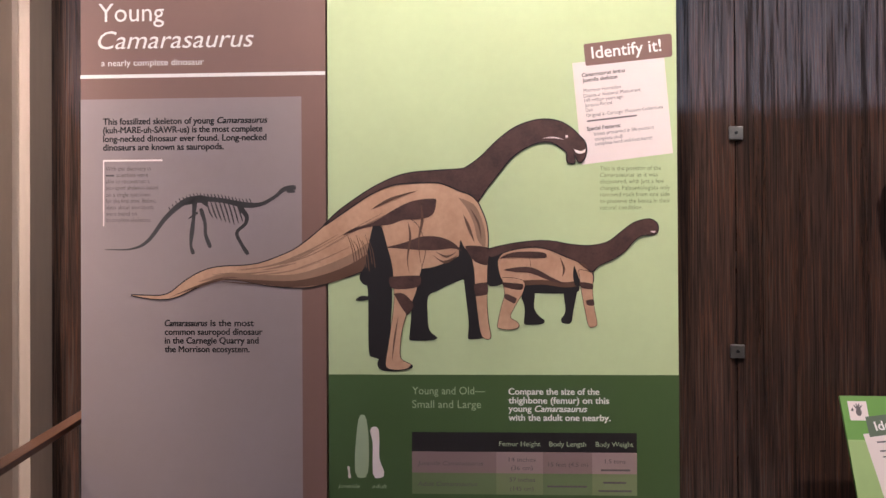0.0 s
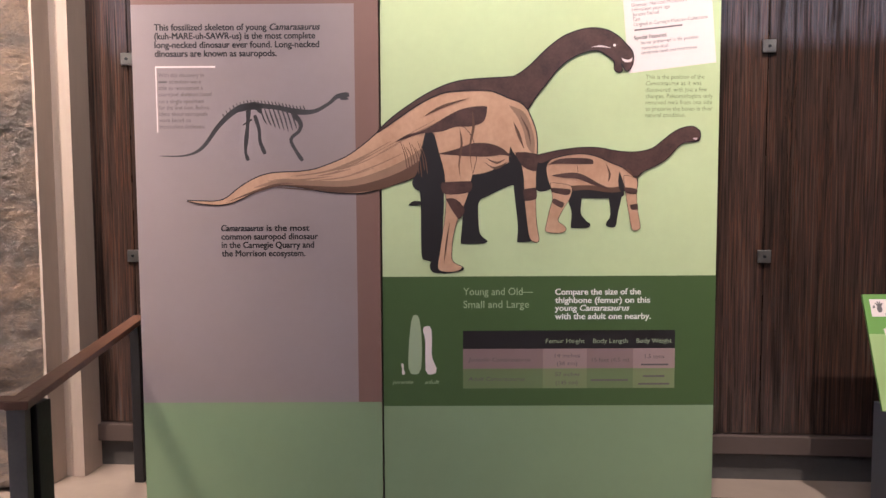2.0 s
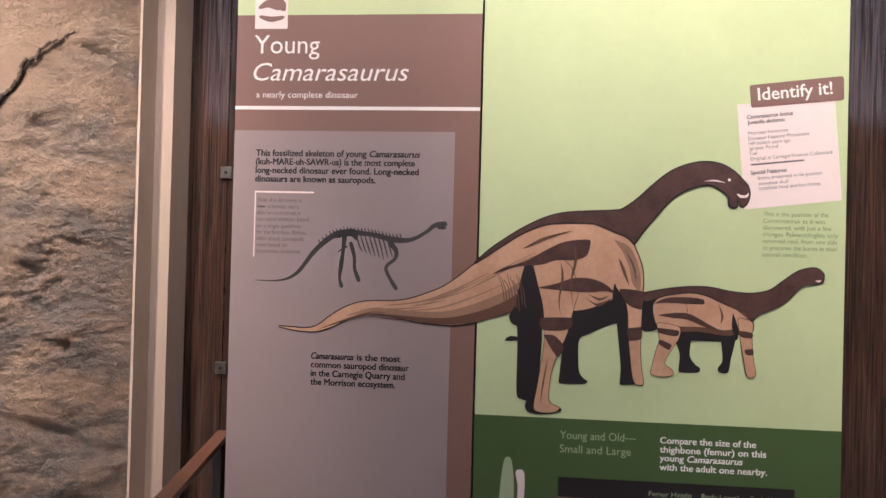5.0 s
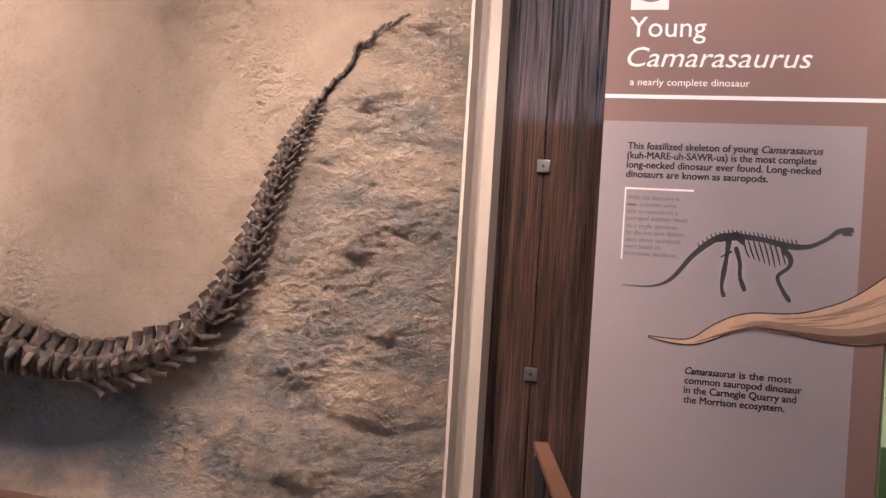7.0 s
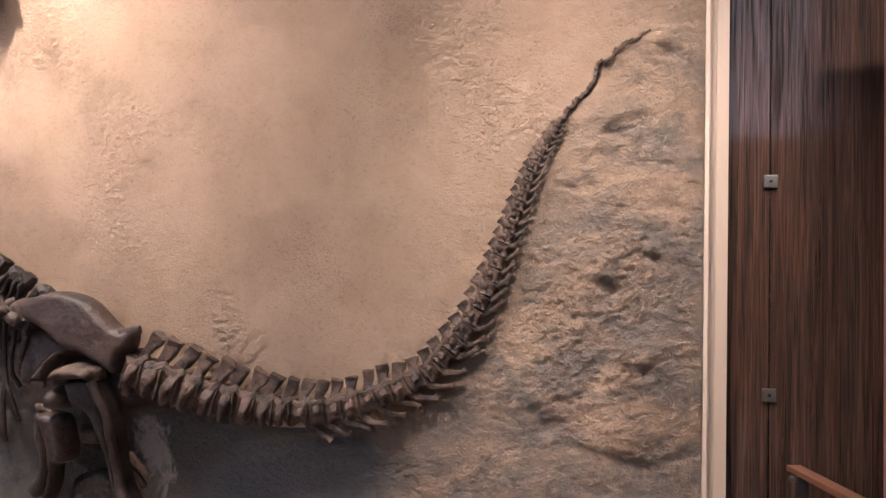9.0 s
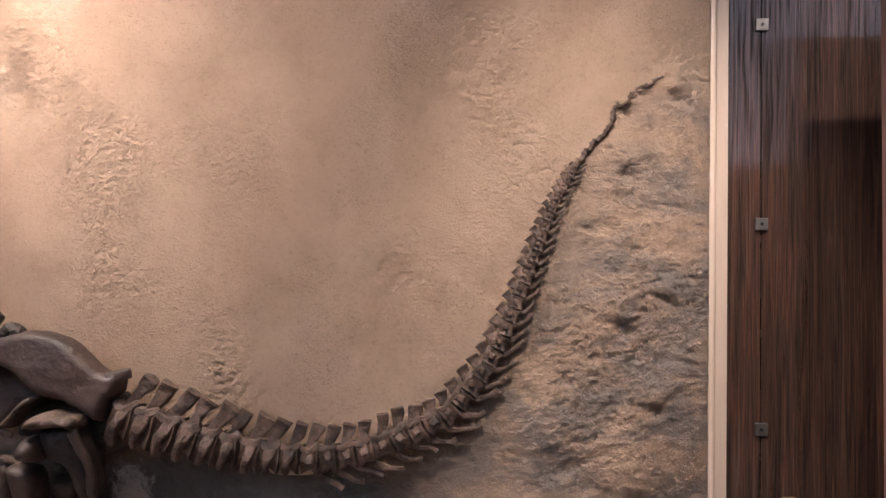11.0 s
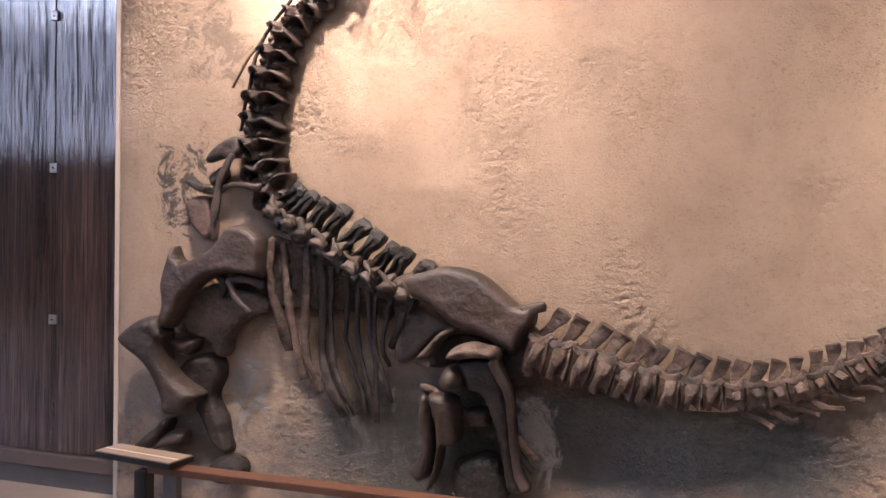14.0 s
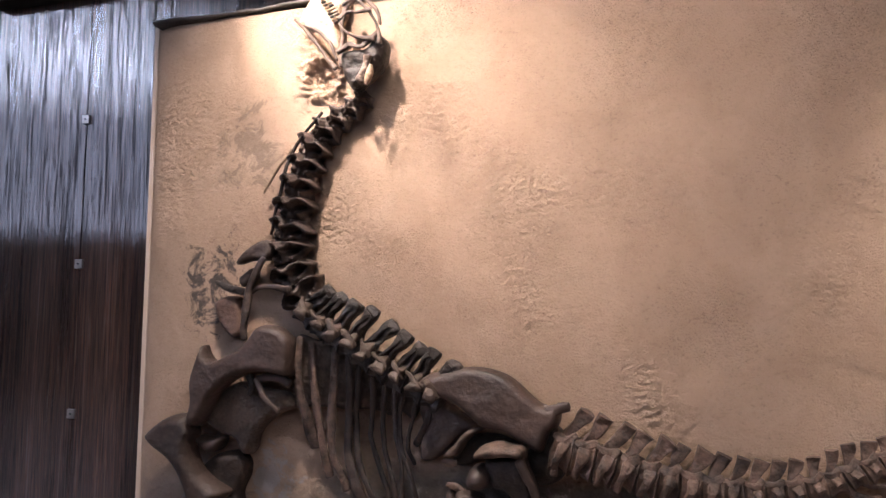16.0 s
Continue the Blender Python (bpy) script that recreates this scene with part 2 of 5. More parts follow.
M_BONE_TAIL = material("brown_bone", (0.007, 0.0045, 0.0035), 0.66, scale=16, bump=1.0, bump_scale=34, colour2=(0.145, 0.089, 0.066), per_object=0.3, depth=0.016)
M_BONE_HIP = material("reddish_bone", (0.012, 0.0072, 0.0058), 0.58, scale=5, bump=0.8, bump_scale=34, colour2=(0.068, 0.040, 0.031), per_object=0.12, depth=0.010)
M_BONE_PALE = material("pale_bone", (0.13, 0.075, 0.045), 0.55, scale=16, bump=0.9, bump_scale=50, colour2=(0.38, 0.265, 0.175), depth=0.012)
M_BONE_NECK = material("neck_bone", (0.010, 0.006, 0.005), 0.6, scale=10, bump=0.9, bump_scale=30, colour2=(0.075, 0.046, 0.036), per_object=0.2, depth=0.014)
M_BONE_LOOSE = material("rust_bone", (0.05, 0.026, 0.019), 0.6, scale=8, bump=0.8, bump_scale=40, colour2=(0.15, 0.085, 0.062), depth=0.010)
M_MATRIX = material("rib_matrix", (0.035, 0.025, 0.020), 0.8, scale=9, bump=1.0, bump_scale=40, colour2=(0.12, 0.082, 0.062), depth=0.016)
M_INFILL = material("plaster_infill", (0.30, 0.24, 0.205), 0.8, scale=9, bump=0.5, bump_scale=40, colour2=(0.42, 0.34, 0.295), depth=0.008)
M_PROCESS = material("tan_bone", (0.03, 0.02, 0.015), 0.66, scale=24, bump=1.0, bump_scale=40, colour2=(0.080, 0.051, 0.038), depth=0.012)
M_FRAME = material("beige_painted_wood", (0.44, 0.345, 0.28), 0.55, spread=0.08, scale=5, bump=0.1, stretch=(1, 1, 0.15))
M_CAP = material("dark_cap", (0.035, 0.027, 0.022), 0.7, spread=0.5, scale=12, bump=0.6, bump_scale=40)
M_RAIL = material("brown_handrail", (0.13, 0.055, 0.032), 0.42, spread=0.18, scale=6, bump=0.12, stretch=(1, 1, 1))
M_POST = material("dark_steel", (0.022, 0.019, 0.018), 0.45, 0.3, spread=0.2, scale=10, bump=0.08)
M_POSTG = material("grey_steel", (0.13, 0.11, 0.10), 0.45, 0.4, spread=0.15, scale=10)
M_CLIP = material("brushed_metal", (0.17, 0.155, 0.14), 0.4, 0.85, spread=0.2, scale=30)
M_SCREW = material("screw", (0.04, 0.04, 0.04), 0.4, 0.8)
M_LEDGE = material("brown_ledge", (0.085, 0.058, 0.048), 0.5, spread=0.08, scale=4)
M_BASE = material("grey_base", (0.072, 0.063, 0.057), 0.6, spread=0.12, scale=5)
M_FLOOR = material("polished_concrete", (0.33, 0.25, 0.20), 0.45, spread=0.12, scale=1.5, bump=0.06)
M_DARK = material("dark_plaster", (0.014, 0.013, 0.013), 0.8, spread=0.2, scale=3)
M_HALL = material("hall_plaster", (0.11, 0.092, 0.08), 0.85, spread=0.1, scale=1.0, bump=0.1)
M_CEIL = material("hall_ceiling", (0.10, 0.09, 0.085), 0.85, spread=0.1, scale=1.0)
M_STONEGREY = material("pedestal_grey", (0.10, 0.098, 0.10), 0.55, spread=0.08, scale=6)


def ink(name, colour, spread=0.03, rough=0.42):
    return material(name, colour, rough, spread=spread, scale=3.0, bump=0.02, bump_scale=200)


I_LIME = ink("print_lime", (0.50, 0.57, 0.31), 0.05)
I_SAGE = ink("print_sage", (0.235, 0.31, 0.17))
I_FOREST = ink("print_forest", (0.062, 0.105, 0.034))
I_BROWN = ink("print_brown", (0.215, 0.115, 0.092))
I_MAUVE = ink("print_mauve", (0.30, 0.228, 0.222))
I_WHITE = ink("print_white", (0.80, 0.74, 0.70))
I_PINK = ink("print_pinkish_white", (0.78, 0.64, 0.60))
I_BLACK = ink("print_black", (0.018, 0.014, 0.014))
I_GREYTEXT = ink("print_grey_text", (0.13, 0.10, 0.10))
I_GREENTEXT = ink("print_green_text", (0.22, 0.25, 0.12))
I_PALEGREEN = ink("print_pale_green", (0.36, 0.42, 0.26))
I_ROSE = ink("print_rose", (0.25, 0.16, 0.15))
I_MOSS = ink("print_moss", (0.15, 0.19, 0.085))
I_SKIN = material("print_tan_skin", (0.44, 0.235, 0.142), 0.42, scale=7, colour2=(0.60, 0.355, 0.228), stretch=(1, 1, 0.8))
I_SKINMID = ink("print_mid_skin", (0.30, 0.17, 0.11), 0.2)
I_SKINDARK = material("print_dark_skin", (0.045, 0.020, 0.016), 0.42, scale=14, colour2=(0.105, 0.05, 0.04))
I_SKINSHADE = ink("print_skin_shade", (0.12, 0.058, 0.036))
I_LEAF = ink("print_leaf_green", (0.13, 0.30, 0.045))


# ---------- mesh helpers ----------
def link_mesh(name, bm, mat, smooth=True):
    me = bpy.data.meshes.new(name)
    bm.normal_update()
    bm.to_mesh(me)
    bm.free()
    me.materials.append(mat)
    if smooth:
        for p in me.polygons:
            p.use_smooth = True
    return me


def part(name, bm, mat, parent=None, label="", smooth=False):
    """One mesh object under a thing or a part, with the parent's own space."""
    ob = new(name, link_mesh(name, bm, mat, smooth))
    ob.parent = parent
    if label:
        tagged(ob, label)
    return ob


def thing(name, m, label, category, group="", kind=""):
    ob = new(name)
    ob.matrix_world = m
    return tagged(ob, label, category, group, kind)


def box(bm, x0, x1, y0, y1, z0, z1, bevel=0.0):
    tmp = bmesh.new()
    bmesh.ops.create_cube(tmp, size=1)
    for v in tmp.verts:
        v.co = Vector(((x0 + x1) / 2 + v.co.x * (x1 - x0), (y0 + y1) / 2 + v.co.y * (y1 - y0), (z0 + z1) / 2 + v.co.z * (z1 - z0)))
    if bevel:
        bmesh.ops.bevel(tmp, geom=tmp.edges[:], offset=bevel, segments=2, affect="EDGES", profile=0.6)
    join(bm, tmp)
    return bm


def join(bm, tmp, m=None):
    if m is not None:
        tmp.transform(m)
    made = {v: bm.verts.new(v.co) for v in tmp.verts}
    for f in tmp.faces:
        bm.faces.new([made[v] for v in f.verts])
    tmp.free()


def slab(x0, x1, y0, y1, z0, z1, bevel=0.0):
    return box(bmesh.new(), x0, x1, y0, y1, z0, z1, bevel)


def spline(points, steps):
    """Points along a smooth curve through the given ones (any number of values each)."""
    p = np.array(points, float)
    p = np.vstack([2 * p[0] - p[1], p, 2 * p[-1] - p[-2]])
    out = []
    for i in range(1, len(p) - 2):
        for k in range(steps):
            t = k / steps
            a, b, c, d = p[i - 1], p[i], p[i + 1], p[i + 2]
            out.append(0.5 * (2 * b + (c - a) * t + (2 * a - 5 * b + 4 * c - d) * t * t + (3 * b - a - 3 * c + d) * t ** 3))
    out.append(p[-2])
    return np.array(out)


def sweep(bm, points, steps=5, sides=9, rough=0.0, seed=0.0, square=1.0):
    """A rod along points of (x, y, z, half width in the wall's plane, half depth), rounded at its ends."""
    s = spline(points, steps)
    rings = []
    for i, (x, y, z, w, d) in enumerate(s):
        a, b = s[max(i - 1, 0)], s[min(i + 1, len(s) - 1)]
        t = Vector((b[0] - a[0], b[1] - a[1], b[2] - a[2])).normalized()
        side = t.cross(Vector((0, 1, 0)))
        side = side.normalized() if side.length > 1e-3 else Vector((1, 0, 0))
        deep = side.cross(t).normalized()
        ring = []
        for k in range(sides):
            ang = 2 * math.pi * k / sides
            ca, sa = math.cos(ang), math.sin(ang)
            ca, sa = math.copysign(abs(ca) ** square, ca), math.copysign(abs(sa) ** square, sa)
            q = Vector((x, y, z)) + side * (ca * max(w, 0.001)) + deep * (sa * max(d, 0.001))
            if rough:
                q += noise.noise_vector(q * 18 + Vector((seed, seed, seed))) * rough
            ring.append(bm.verts.new(q))
        rings.append((ring, Vector((x, y, z)), t, min(w, d)))
    for (r0, *_), (r1, *_) in zip(rings, rings[1:]):
        for k in range(sides):
            bm.faces.new((r0[k], r0[(k + 1) % sides], r1[(k + 1) % sides], r1[k]))
    for (r, c, t, w), sign in ((rings[0], -1), (rings[-1], 1)):
        tip = bm.verts.new(c + t * (sign * max(w, 0.001) * 0.5 * square))
        for k in range(sides):
            f = (r[(k + 1) % sides], r[k], tip) if sign < 0 else (r[k], r[(k + 1) % sides], tip)
            bm.faces.new(f)
    return bm

# ---------- setting ----------
WALL_Y = 0.43


def structure(name, bm, mat, label, category, smooth=False):
    return tagged(new(name, link_mesh(name, bm, mat, smooth)), label, category, "", "structure")


structure("floor", slab(-20, 8, -9.2, 6.2, -0.2, 0.0), M_FLOOR, "pale polished concrete floor of the exhibit hall", "floor")
structure("ceiling", slab(-20, 8, -9.2, 6.2, 8.4, 8.6), M_CEIL, "dark painted ceiling high over the hall", "ceiling")
structure("wall_east", slab(8, 8.2, -9.2, 6.2, 0, 8.4), M_HALL, "plain plastered end wall of the hall", "wall")
structure("wall_west", slab(-20.2, -20, -9.2, 6.2, 0, 8.4), M_HALL, "plain plastered end wall of the hall", "wall")
structure("wall_back", slab(-20, 8, 6.0, 6.2, 0, 8.4), M_DARK, "dark wall far behind the display", "wall")
# south wall with a long high window
bm = bmesh.new()
box(bm, -20, -9, -9.4, -9.2, 0, 3.3)
box(bm, -9, 8, -9.4, -9.2, 0, 3.7)
box(bm, -20, 8, -9.4, -9.2, 8.3, 8.4)
box(bm, -9, 8, -9.4, -9.2, 8.0, 8.3)
box(bm, -12.22, -9, -9.4, -9.2, 3.3, 8.3)
structure("wall_south", bm, M_HALL, "plastered wall with broad high windows", "wall")
win = thing("window_1", pose(0, 0, 0), "broad high window with dark mullions and daylight behind", "window", "", "structure")
glass = bpy.data.materials.new("window_glass")
glass.use_nodes = True
gb = glass.node_tree.nodes["Principled BSDF"]
gb.inputs["Transmission Weight"].default_value, gb.inputs["Roughness"].default_value, gb.inputs["IOR"].default_value = 1.0, 0.0, 1.02
def tinted(name, colour):
    film = bpy.data.materials.new(name)
    film.use_nodes = True
    fn, fl = links(film)
    fn.remove(fn["Principled BSDF"])
    veil = fn.new("ShaderNodeBsdfTransparent")
    veil.inputs[0].default_value = (*colour, 1)
    fl.new(veil.outputs[0], fn["Material Output"].inputs[0])
    return film


# films added to bring the sky down to the reflection levels on the reeds
F_DARK, F_PALE = tinted("dark_film", (0.20, 0.20, 0.195)), tinted("pale_film", (0.39, 0.39, 0.40))
for i in range(4):
    x0, x1 = -20 + i * 1.945, -20 + (i + 1) * 1.945
    pane = part("pane", slab(x0, x1, -9.32, -9.31, 6.5, 8.3), glass, win)
    pane.visible_shadow = False
    part("pane", slab(x0, x1, -9.32, -9.31, 3.3, 6.5), F_PALE, win, "lower pane with a pale film added to dim the sky")
    part("mullion", slab(x0 - 0.03, x0 + 0.03, -9.36, -9.24, 3.3, 8.3), M_POST, win)
# unseen window, there for the grey reflection high on the reeds
win = thing("window_2", pose(0, 0, 0), "unseen long high window with a grey film added to dim the sky", "window", "", "structure")
for i in range(7):
    x0 = -9 + i * 17 / 7
    part("pane", slab(x0, x0 + 17 / 7, -9.32, -9.30, 3.7, 8.0), F_DARK, win)
    part("mullion", slab(x0 - 0.04, x0 + 0.04, -9.36, -9.24, 3.7, 8.0), M_POST, win)
sky = bpy.data.materials.new("daylight_sky")
sky.use_nodes = True
sn, sl = links(sky)
sn.remove(sn["Principled BSDF"])
em = sn.new("ShaderNodeEmission")
em.inputs[0].default_value = (0.66, 0.73, 1.0, 1)
em.inputs[1].default_value = 30.0
sl.new(em.outputs[0], sn["Material Output"].inputs[0])
structure("backdrop", slab(-26, 14, -12.1, -12.0, 1.0, 13.0), sky, "pale blue daylight sky outside the window", "sky")

# display wall: dark core, reed panels in front, ledge and recessed base
structure("wall_north", slab(-7.17, 8, WALL_Y + 0.03, WALL_Y + 0.35, 0, 4.6), M_DARK, "dark wall behind the reed panels", "wall")
structure("soffit", slab(-7.17, 8, WALL_Y - 0.12, WALL_Y + 0.03, 3.40, 4.6), M_DARK, "dark soffit over the reed panels", "trim")
for x0, x1 in ((-7.17, -6.462), (-6.458, -3.815), (-3.811, -1.167), (-1.163, 1.517), (1.521, 4.2), (4.204, 6.9)):
    p = structure("reed_panel", slab(x0, x1, WALL_Y, WALL_Y + 0.026, 0.20, 3.395, 0.002), M_REED, "glossy acrylic wall panel with dark brown upright reeds inside", "wall panel")
structure("ledge", slab(-7.17, 8, WALL_Y - 0.03, WALL_Y + 0.03, 0.12, 0.196, 0.004), M_LEDGE, "grey brown painted ledge under the reed panels", "trim")
structure("baseboard", slab(-7.17, 8, WALL_Y + 0.01, WALL_Y + 0.03, 0.0, 0.12), M_BASE, "recessed dark grey base along the floor", "baseboard")
structure("floor_joint", slab(1.0, 4.5, 0.28, 0.286, -0.01, 0.002), M_BASE, "thin dark joint across the floor", "trim").matrix_world = pose(0, 0.0, 0.0, 0, 0, -2.5)


def panel_clip():
    t = thing("panel_clip", pose(0, 0, 0), "small square brushed metal clip holding a wall panel", "clip", "panel clips")
    part("plate", slab(-0.026, 0.026, -0.014, 0.0, -0.026, 0.026, 0.003), M_CLIP, t)
    bm = bmesh.new()
    bmesh.ops.create_cone(bm, cap_ends=True, segments=12, radius1=0.007, radius2=0.006, depth=0.004, matrix=pose(0, -0.0165, 0, 90, 0, 0))
    part("screw", bm, M_SCREW, t)
    return t


first = panel_clip()
places = [(x, z) for x in (-6.46, -1.165, 1.519) for z in (0.945, 1.795, 2.645)]
first.matrix_world = pose(places[0][0], WALL_Y, places[0][1])
for x, z in places[1:]:
    copy_thing(first, pose(x, WALL_Y, z))

# ---------- rock slab ----------
RX0, RX1, RZ1 = -5.64, -1.445, 2.93
LUMPS = ((-1.82, 1.41, 0.10, 0.055), (-1.67, 1.10, 0.11, 0.05), (-1.64, 1.50, 0.06, 0.03), (-1.80, 1.99, 0.12, 0.04),
         (-1.75, 0.80, 0.16, 0.06), (-1.60, 2.28, 0.09, 0.04), (-2.05, 0.95, 0.18, 0.05), (-2.0, 0.55, 0.2, 0.06), (-1.62, 0.5, 0.13, 0.05),
         (-1.95, 1.75, 0.05, 0.02), (-1.58, 1.85, 0.06, 0.025), (-1.55, 1.3, 0.05, 0.025))


def sharp(a, b, v):
    v = min(max((v - a) / (b - a), 0.0), 1.0)
    return v * v * (3 - 2 * v)


def rock_y(x, z):
    """The face of the slab: flat in the middle, falling back to the ends, hollowed below the tail and rugged at the tail end."""
    y = -0.035 + 0.22 * math.exp(-max(RX1 - x, 0) / 0.30) + 0.05 * math.exp(-max(x - RX0, 0) / 0.05)
    y += 0.09 * math.exp(-(((x + 3.15) / 0.55) ** 2) - ((z - 0.58) / 0.24) ** 2)
    y += 0.10 * math.exp(-(((x + 4.42) / 0.24) ** 2) - ((z - 1.0) / 0.22) ** 2)
    y += 0.09 * math.exp(-(((x + 3.85) / 0.5) ** 2) - ((z - 0.45) / 0.32) ** 2)
    y += 0.05 * math.exp(-(((x + 5.0) / 0.25) ** 2) - ((z - 0.75) / 0.25) ** 2)
    return y


def rock_relief(x, z):
    rug = sharp(0.0, 0.5, x + 2.62 - 0.75 * max(0.0, 0.95 - z) - 0.42 * max(0.0, z - 1.0))
    rug = max(rug, sharp(0.8, 0.4, z) * 0.45) * sharp(2.75, 2.2, z) + 0.05
    rug += 0.45 * math.exp(-(((x + 5.2) / 0.14) ** 2) - ((z - 1.6) / 0.22) ** 2) + 0.3 * math.exp(-(((x + 5.05) / 0.16) ** 2) - ((z - 2.28) / 0.22) ** 2)
    hollow = math.exp(-(((x + 3.15) / 0.6) ** 2) - ((z - 0.6) / 0.26) ** 2)
    rug *= 1 - 0.8 * hollow
    p = Vector((x * 3.6 + z, 0.3, z * 4.2))
    y = -0.008 * rug * noise.fractal(p, 1.0, 2.1, 3)
    y -= 0.005 * rug * (0.35 - abs(noise.noise(Vector((x * 8 + z * 5, 4.0, z * 10 - x * 4)))))
    y -= 0.0085 * rug * noise.fractal(Vector((x * 15 + z * 3, 9.0, z * 19 - x * 3)), 0.7, 2.2, 5)
    y -= 0.004 * rug * abs(noise.noise(Vector((x * 24 + 7, 3.0, z * 31)))) ** 0.7
    # plaster strokes, shallow flakes and cracks on the smooth part
    y -= 0.010 * (1 - 0.6 * rug) * noise.noise(Vector((x * 2.6, 2.0, z * 1.3)))
    flake = noise.noise(Vector((x * 13 + 3, 5.0, z * 9)))
    y -= 0.003 * sharp(0.25, 0.31, flake) * sharp(0.0, 0.35, noise.noise(Vector((x * 2.1, 7.0, z * 2.4))))
    # clusters of chipped plaster: thin raised scabs with crisp edges and small pits
    drift = sharp(0.02, 0.30, noise.noise(Vector((x * 1.9 + 4, 11.0, z * 2.3)))) + 0.35 * sharp(0.15, 0.3, noise.noise(Vector((x * 5, 12.0, z * 5))))
    if drift > 0.01:
        scab = noise.fractal(Vector((x * 40, 13.0, z * 46)), 0.6, 2.1, 3)
        y -= 0.0032 * drift * sharp(0.12, 0.30, scab)
        y += 0.0060 * drift * sharp(0.35, 0.55, -scab)
    # long shallow trowel ridges
    y -= 0.0030 * sharp(0.08, 0.0, abs(noise.noise(Vector((x * 1.5 + z * 0.9, 15.0, z * 1.1 - x * 0.5))))) * (1 - 0.6 * rug)
    y -= 0.0009 * noise.fractal(Vector((x * 34, 1.0, z * 34)), 0.6, 2.1, 3)
    # crumbled crater beside the skull
    q = math.hypot(x + 4.69, z - 2.585)
    if q < 0.2:
        e = 0.075 * (1 + 0.35 * noise.noise(Vector((x * 30, 3.0, z * 30))))
        y += 0.028 * sharp(e * 1.15, e * 0.7, q) - 0.022 * math.exp(-((q - e * 1.25) / 0.03) ** 2) - 0.02 * sharp(0.05, 0.25, noise.noise(Vector((x * 34, 8.0, z * 34)))) * sharp(e, 0, q)
        y -= 0.012 * noise.fractal(Vector((x * 45, 6.0, z * 45)), 0.7, 2.1, 3) * sharp(0.19, 0.08, q)
    for lx, lz, r, h in LUMPS:
        q = ((x - lx) ** 2 + (z - lz) ** 2) / (r * r)
        if q < 4:
            y -= 0.6 * h * math.exp(-q * 1.6)
            y += 0.5 * h * math.exp(-(((x - lx - 0.1 * r) / (0.6 * r)) ** 2) - ((z - lz + 0.45 * r + 0.25 * (x - lx)) / (0.28 * r)) ** 2)
    return y


NX, NZ = 800, 560
bm = bmesh.new()
grid = []
for j in range(NZ + 1):
    row = []
    for i in range(NX + 1):
        x, z = RX0 + (RX1 - RX0) * i / NX, 0.02 + (RZ1 - 0.02) * j / NZ
        row.append(bm.verts.new((x, rock_y(x, z) + rock_relief(x, z), z)))
    grid.append(row)
for j in range(NZ):
    for i in range(NX):
        bm.faces.new((grid[j][i], grid[j][i + 1], grid[j + 1][i + 1], grid[j + 1][i]))
rim = [grid[0][i] for i in range(NX + 1)] + [grid[j][NX] for j in range(1, NZ + 1)] + [grid[NZ][i] for i in range(NX - 1, -1, -1)] + [grid[j][0] for j in range(NZ - 1, 0, -1)]
back = [bm.verts.new((v.co.x, 0.40, v.co.z)) for v in rim]
for k in range(len(rim)):
    bm.faces.new((rim[k - 1], back[k - 1], back[k], rim[k]))
slab_thing = thing("rock_slab", pose(0, 0, 0), "tan cast sandstone slab mounted upright on the wall, rough and grey at its foot", "rock panel")
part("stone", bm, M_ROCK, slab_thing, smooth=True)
# frame round the slab
for a, mirror, fwd in ((RX1, 1, 0.0), (RX0, -1, 0.14)):
    bm = bmesh.new()
    x0, x1, x2, x3 = [a + k * mirror for k in ((0.002, 0.016, 0.052, 0.100) if mirror > 0 else (0.002, 0.022, 0.036, 0.05))]
    deep = 0.0 if mirror < 0 else 0.03
    ring = ((x0, 0.150 + deep - fwd), (x1, 0.146 + deep - fwd), (x1 + 0.002 * mirror, 0.255 + deep - fwd), (x1 + 0.022 * mirror, 0.262 + deep - fwd), (x2, 0.256 + deep - fwd), (x2 + 0.003 * mirror, 0.25 + deep - fwd), (x3, 0.252 + deep - fwd), (x3, WALL_Y - 0.004), (x0, WALL_Y - 0.004))
    lo = [bm.verts.new((x, y, 0.002)) for x, y in ring]
    hi = [bm.verts.new((x, y, RZ1 + 0.03)) for x, y in ring]
    for k in range(len(ring)):
        bm.faces.new((lo[k - 1], lo[k], hi[k], hi[k - 1]))
    bm.faces.new(lo)
    bm.faces.new(hi)
    bmesh.ops.recalc_face_normals(bm, faces=bm.faces[:])
    part("frame", bm, M_FRAME, slab_thing, "beige painted wooden edge frame")
bm = bmesh.new()
sweep(bm, [(RX0 + 0.03 + 0.59 * i, -0.01 + 0.012 * (i % 2), RZ1 + 0.016 + 0.006 * ((i * 7) % 3 - 1), 0.016, 0.07) for i in range(8)], 5, 8, 0.010)
part("cap", bm, M_CAP, slab_thing, "dark uneven cap along the top edge", True)

# ---------- the big information sign ----------
def art(a, b):
    """A place on the sign's face, in metres along it and up, from the artwork's own units of 2.1 mm."""
    return 0.003 + (a - 606) * (0.00207 if a < 606 else 0.0021), 0.899 + (592 - b) * 0.002085


def letters(body, shear=0.0, bold=0.0):
    cu = bpy.data.curves.new("letters", "FONT")
    cu.body, cu.size, cu.shear, cu.offset, cu.resolution_u = body, 1.0, shear, bold, 3
    ob = new("letters", cu)
    me = bpy.data.meshes.new_from_object(ob.evaluated_get(bpy.context.evaluated_depsgraph_get()))
    bpy.data.objects.remove(ob)
    bpy.data.curves.remove(cu)
    return me


CAP = max(v.co.y for v in letters("H").vertices)


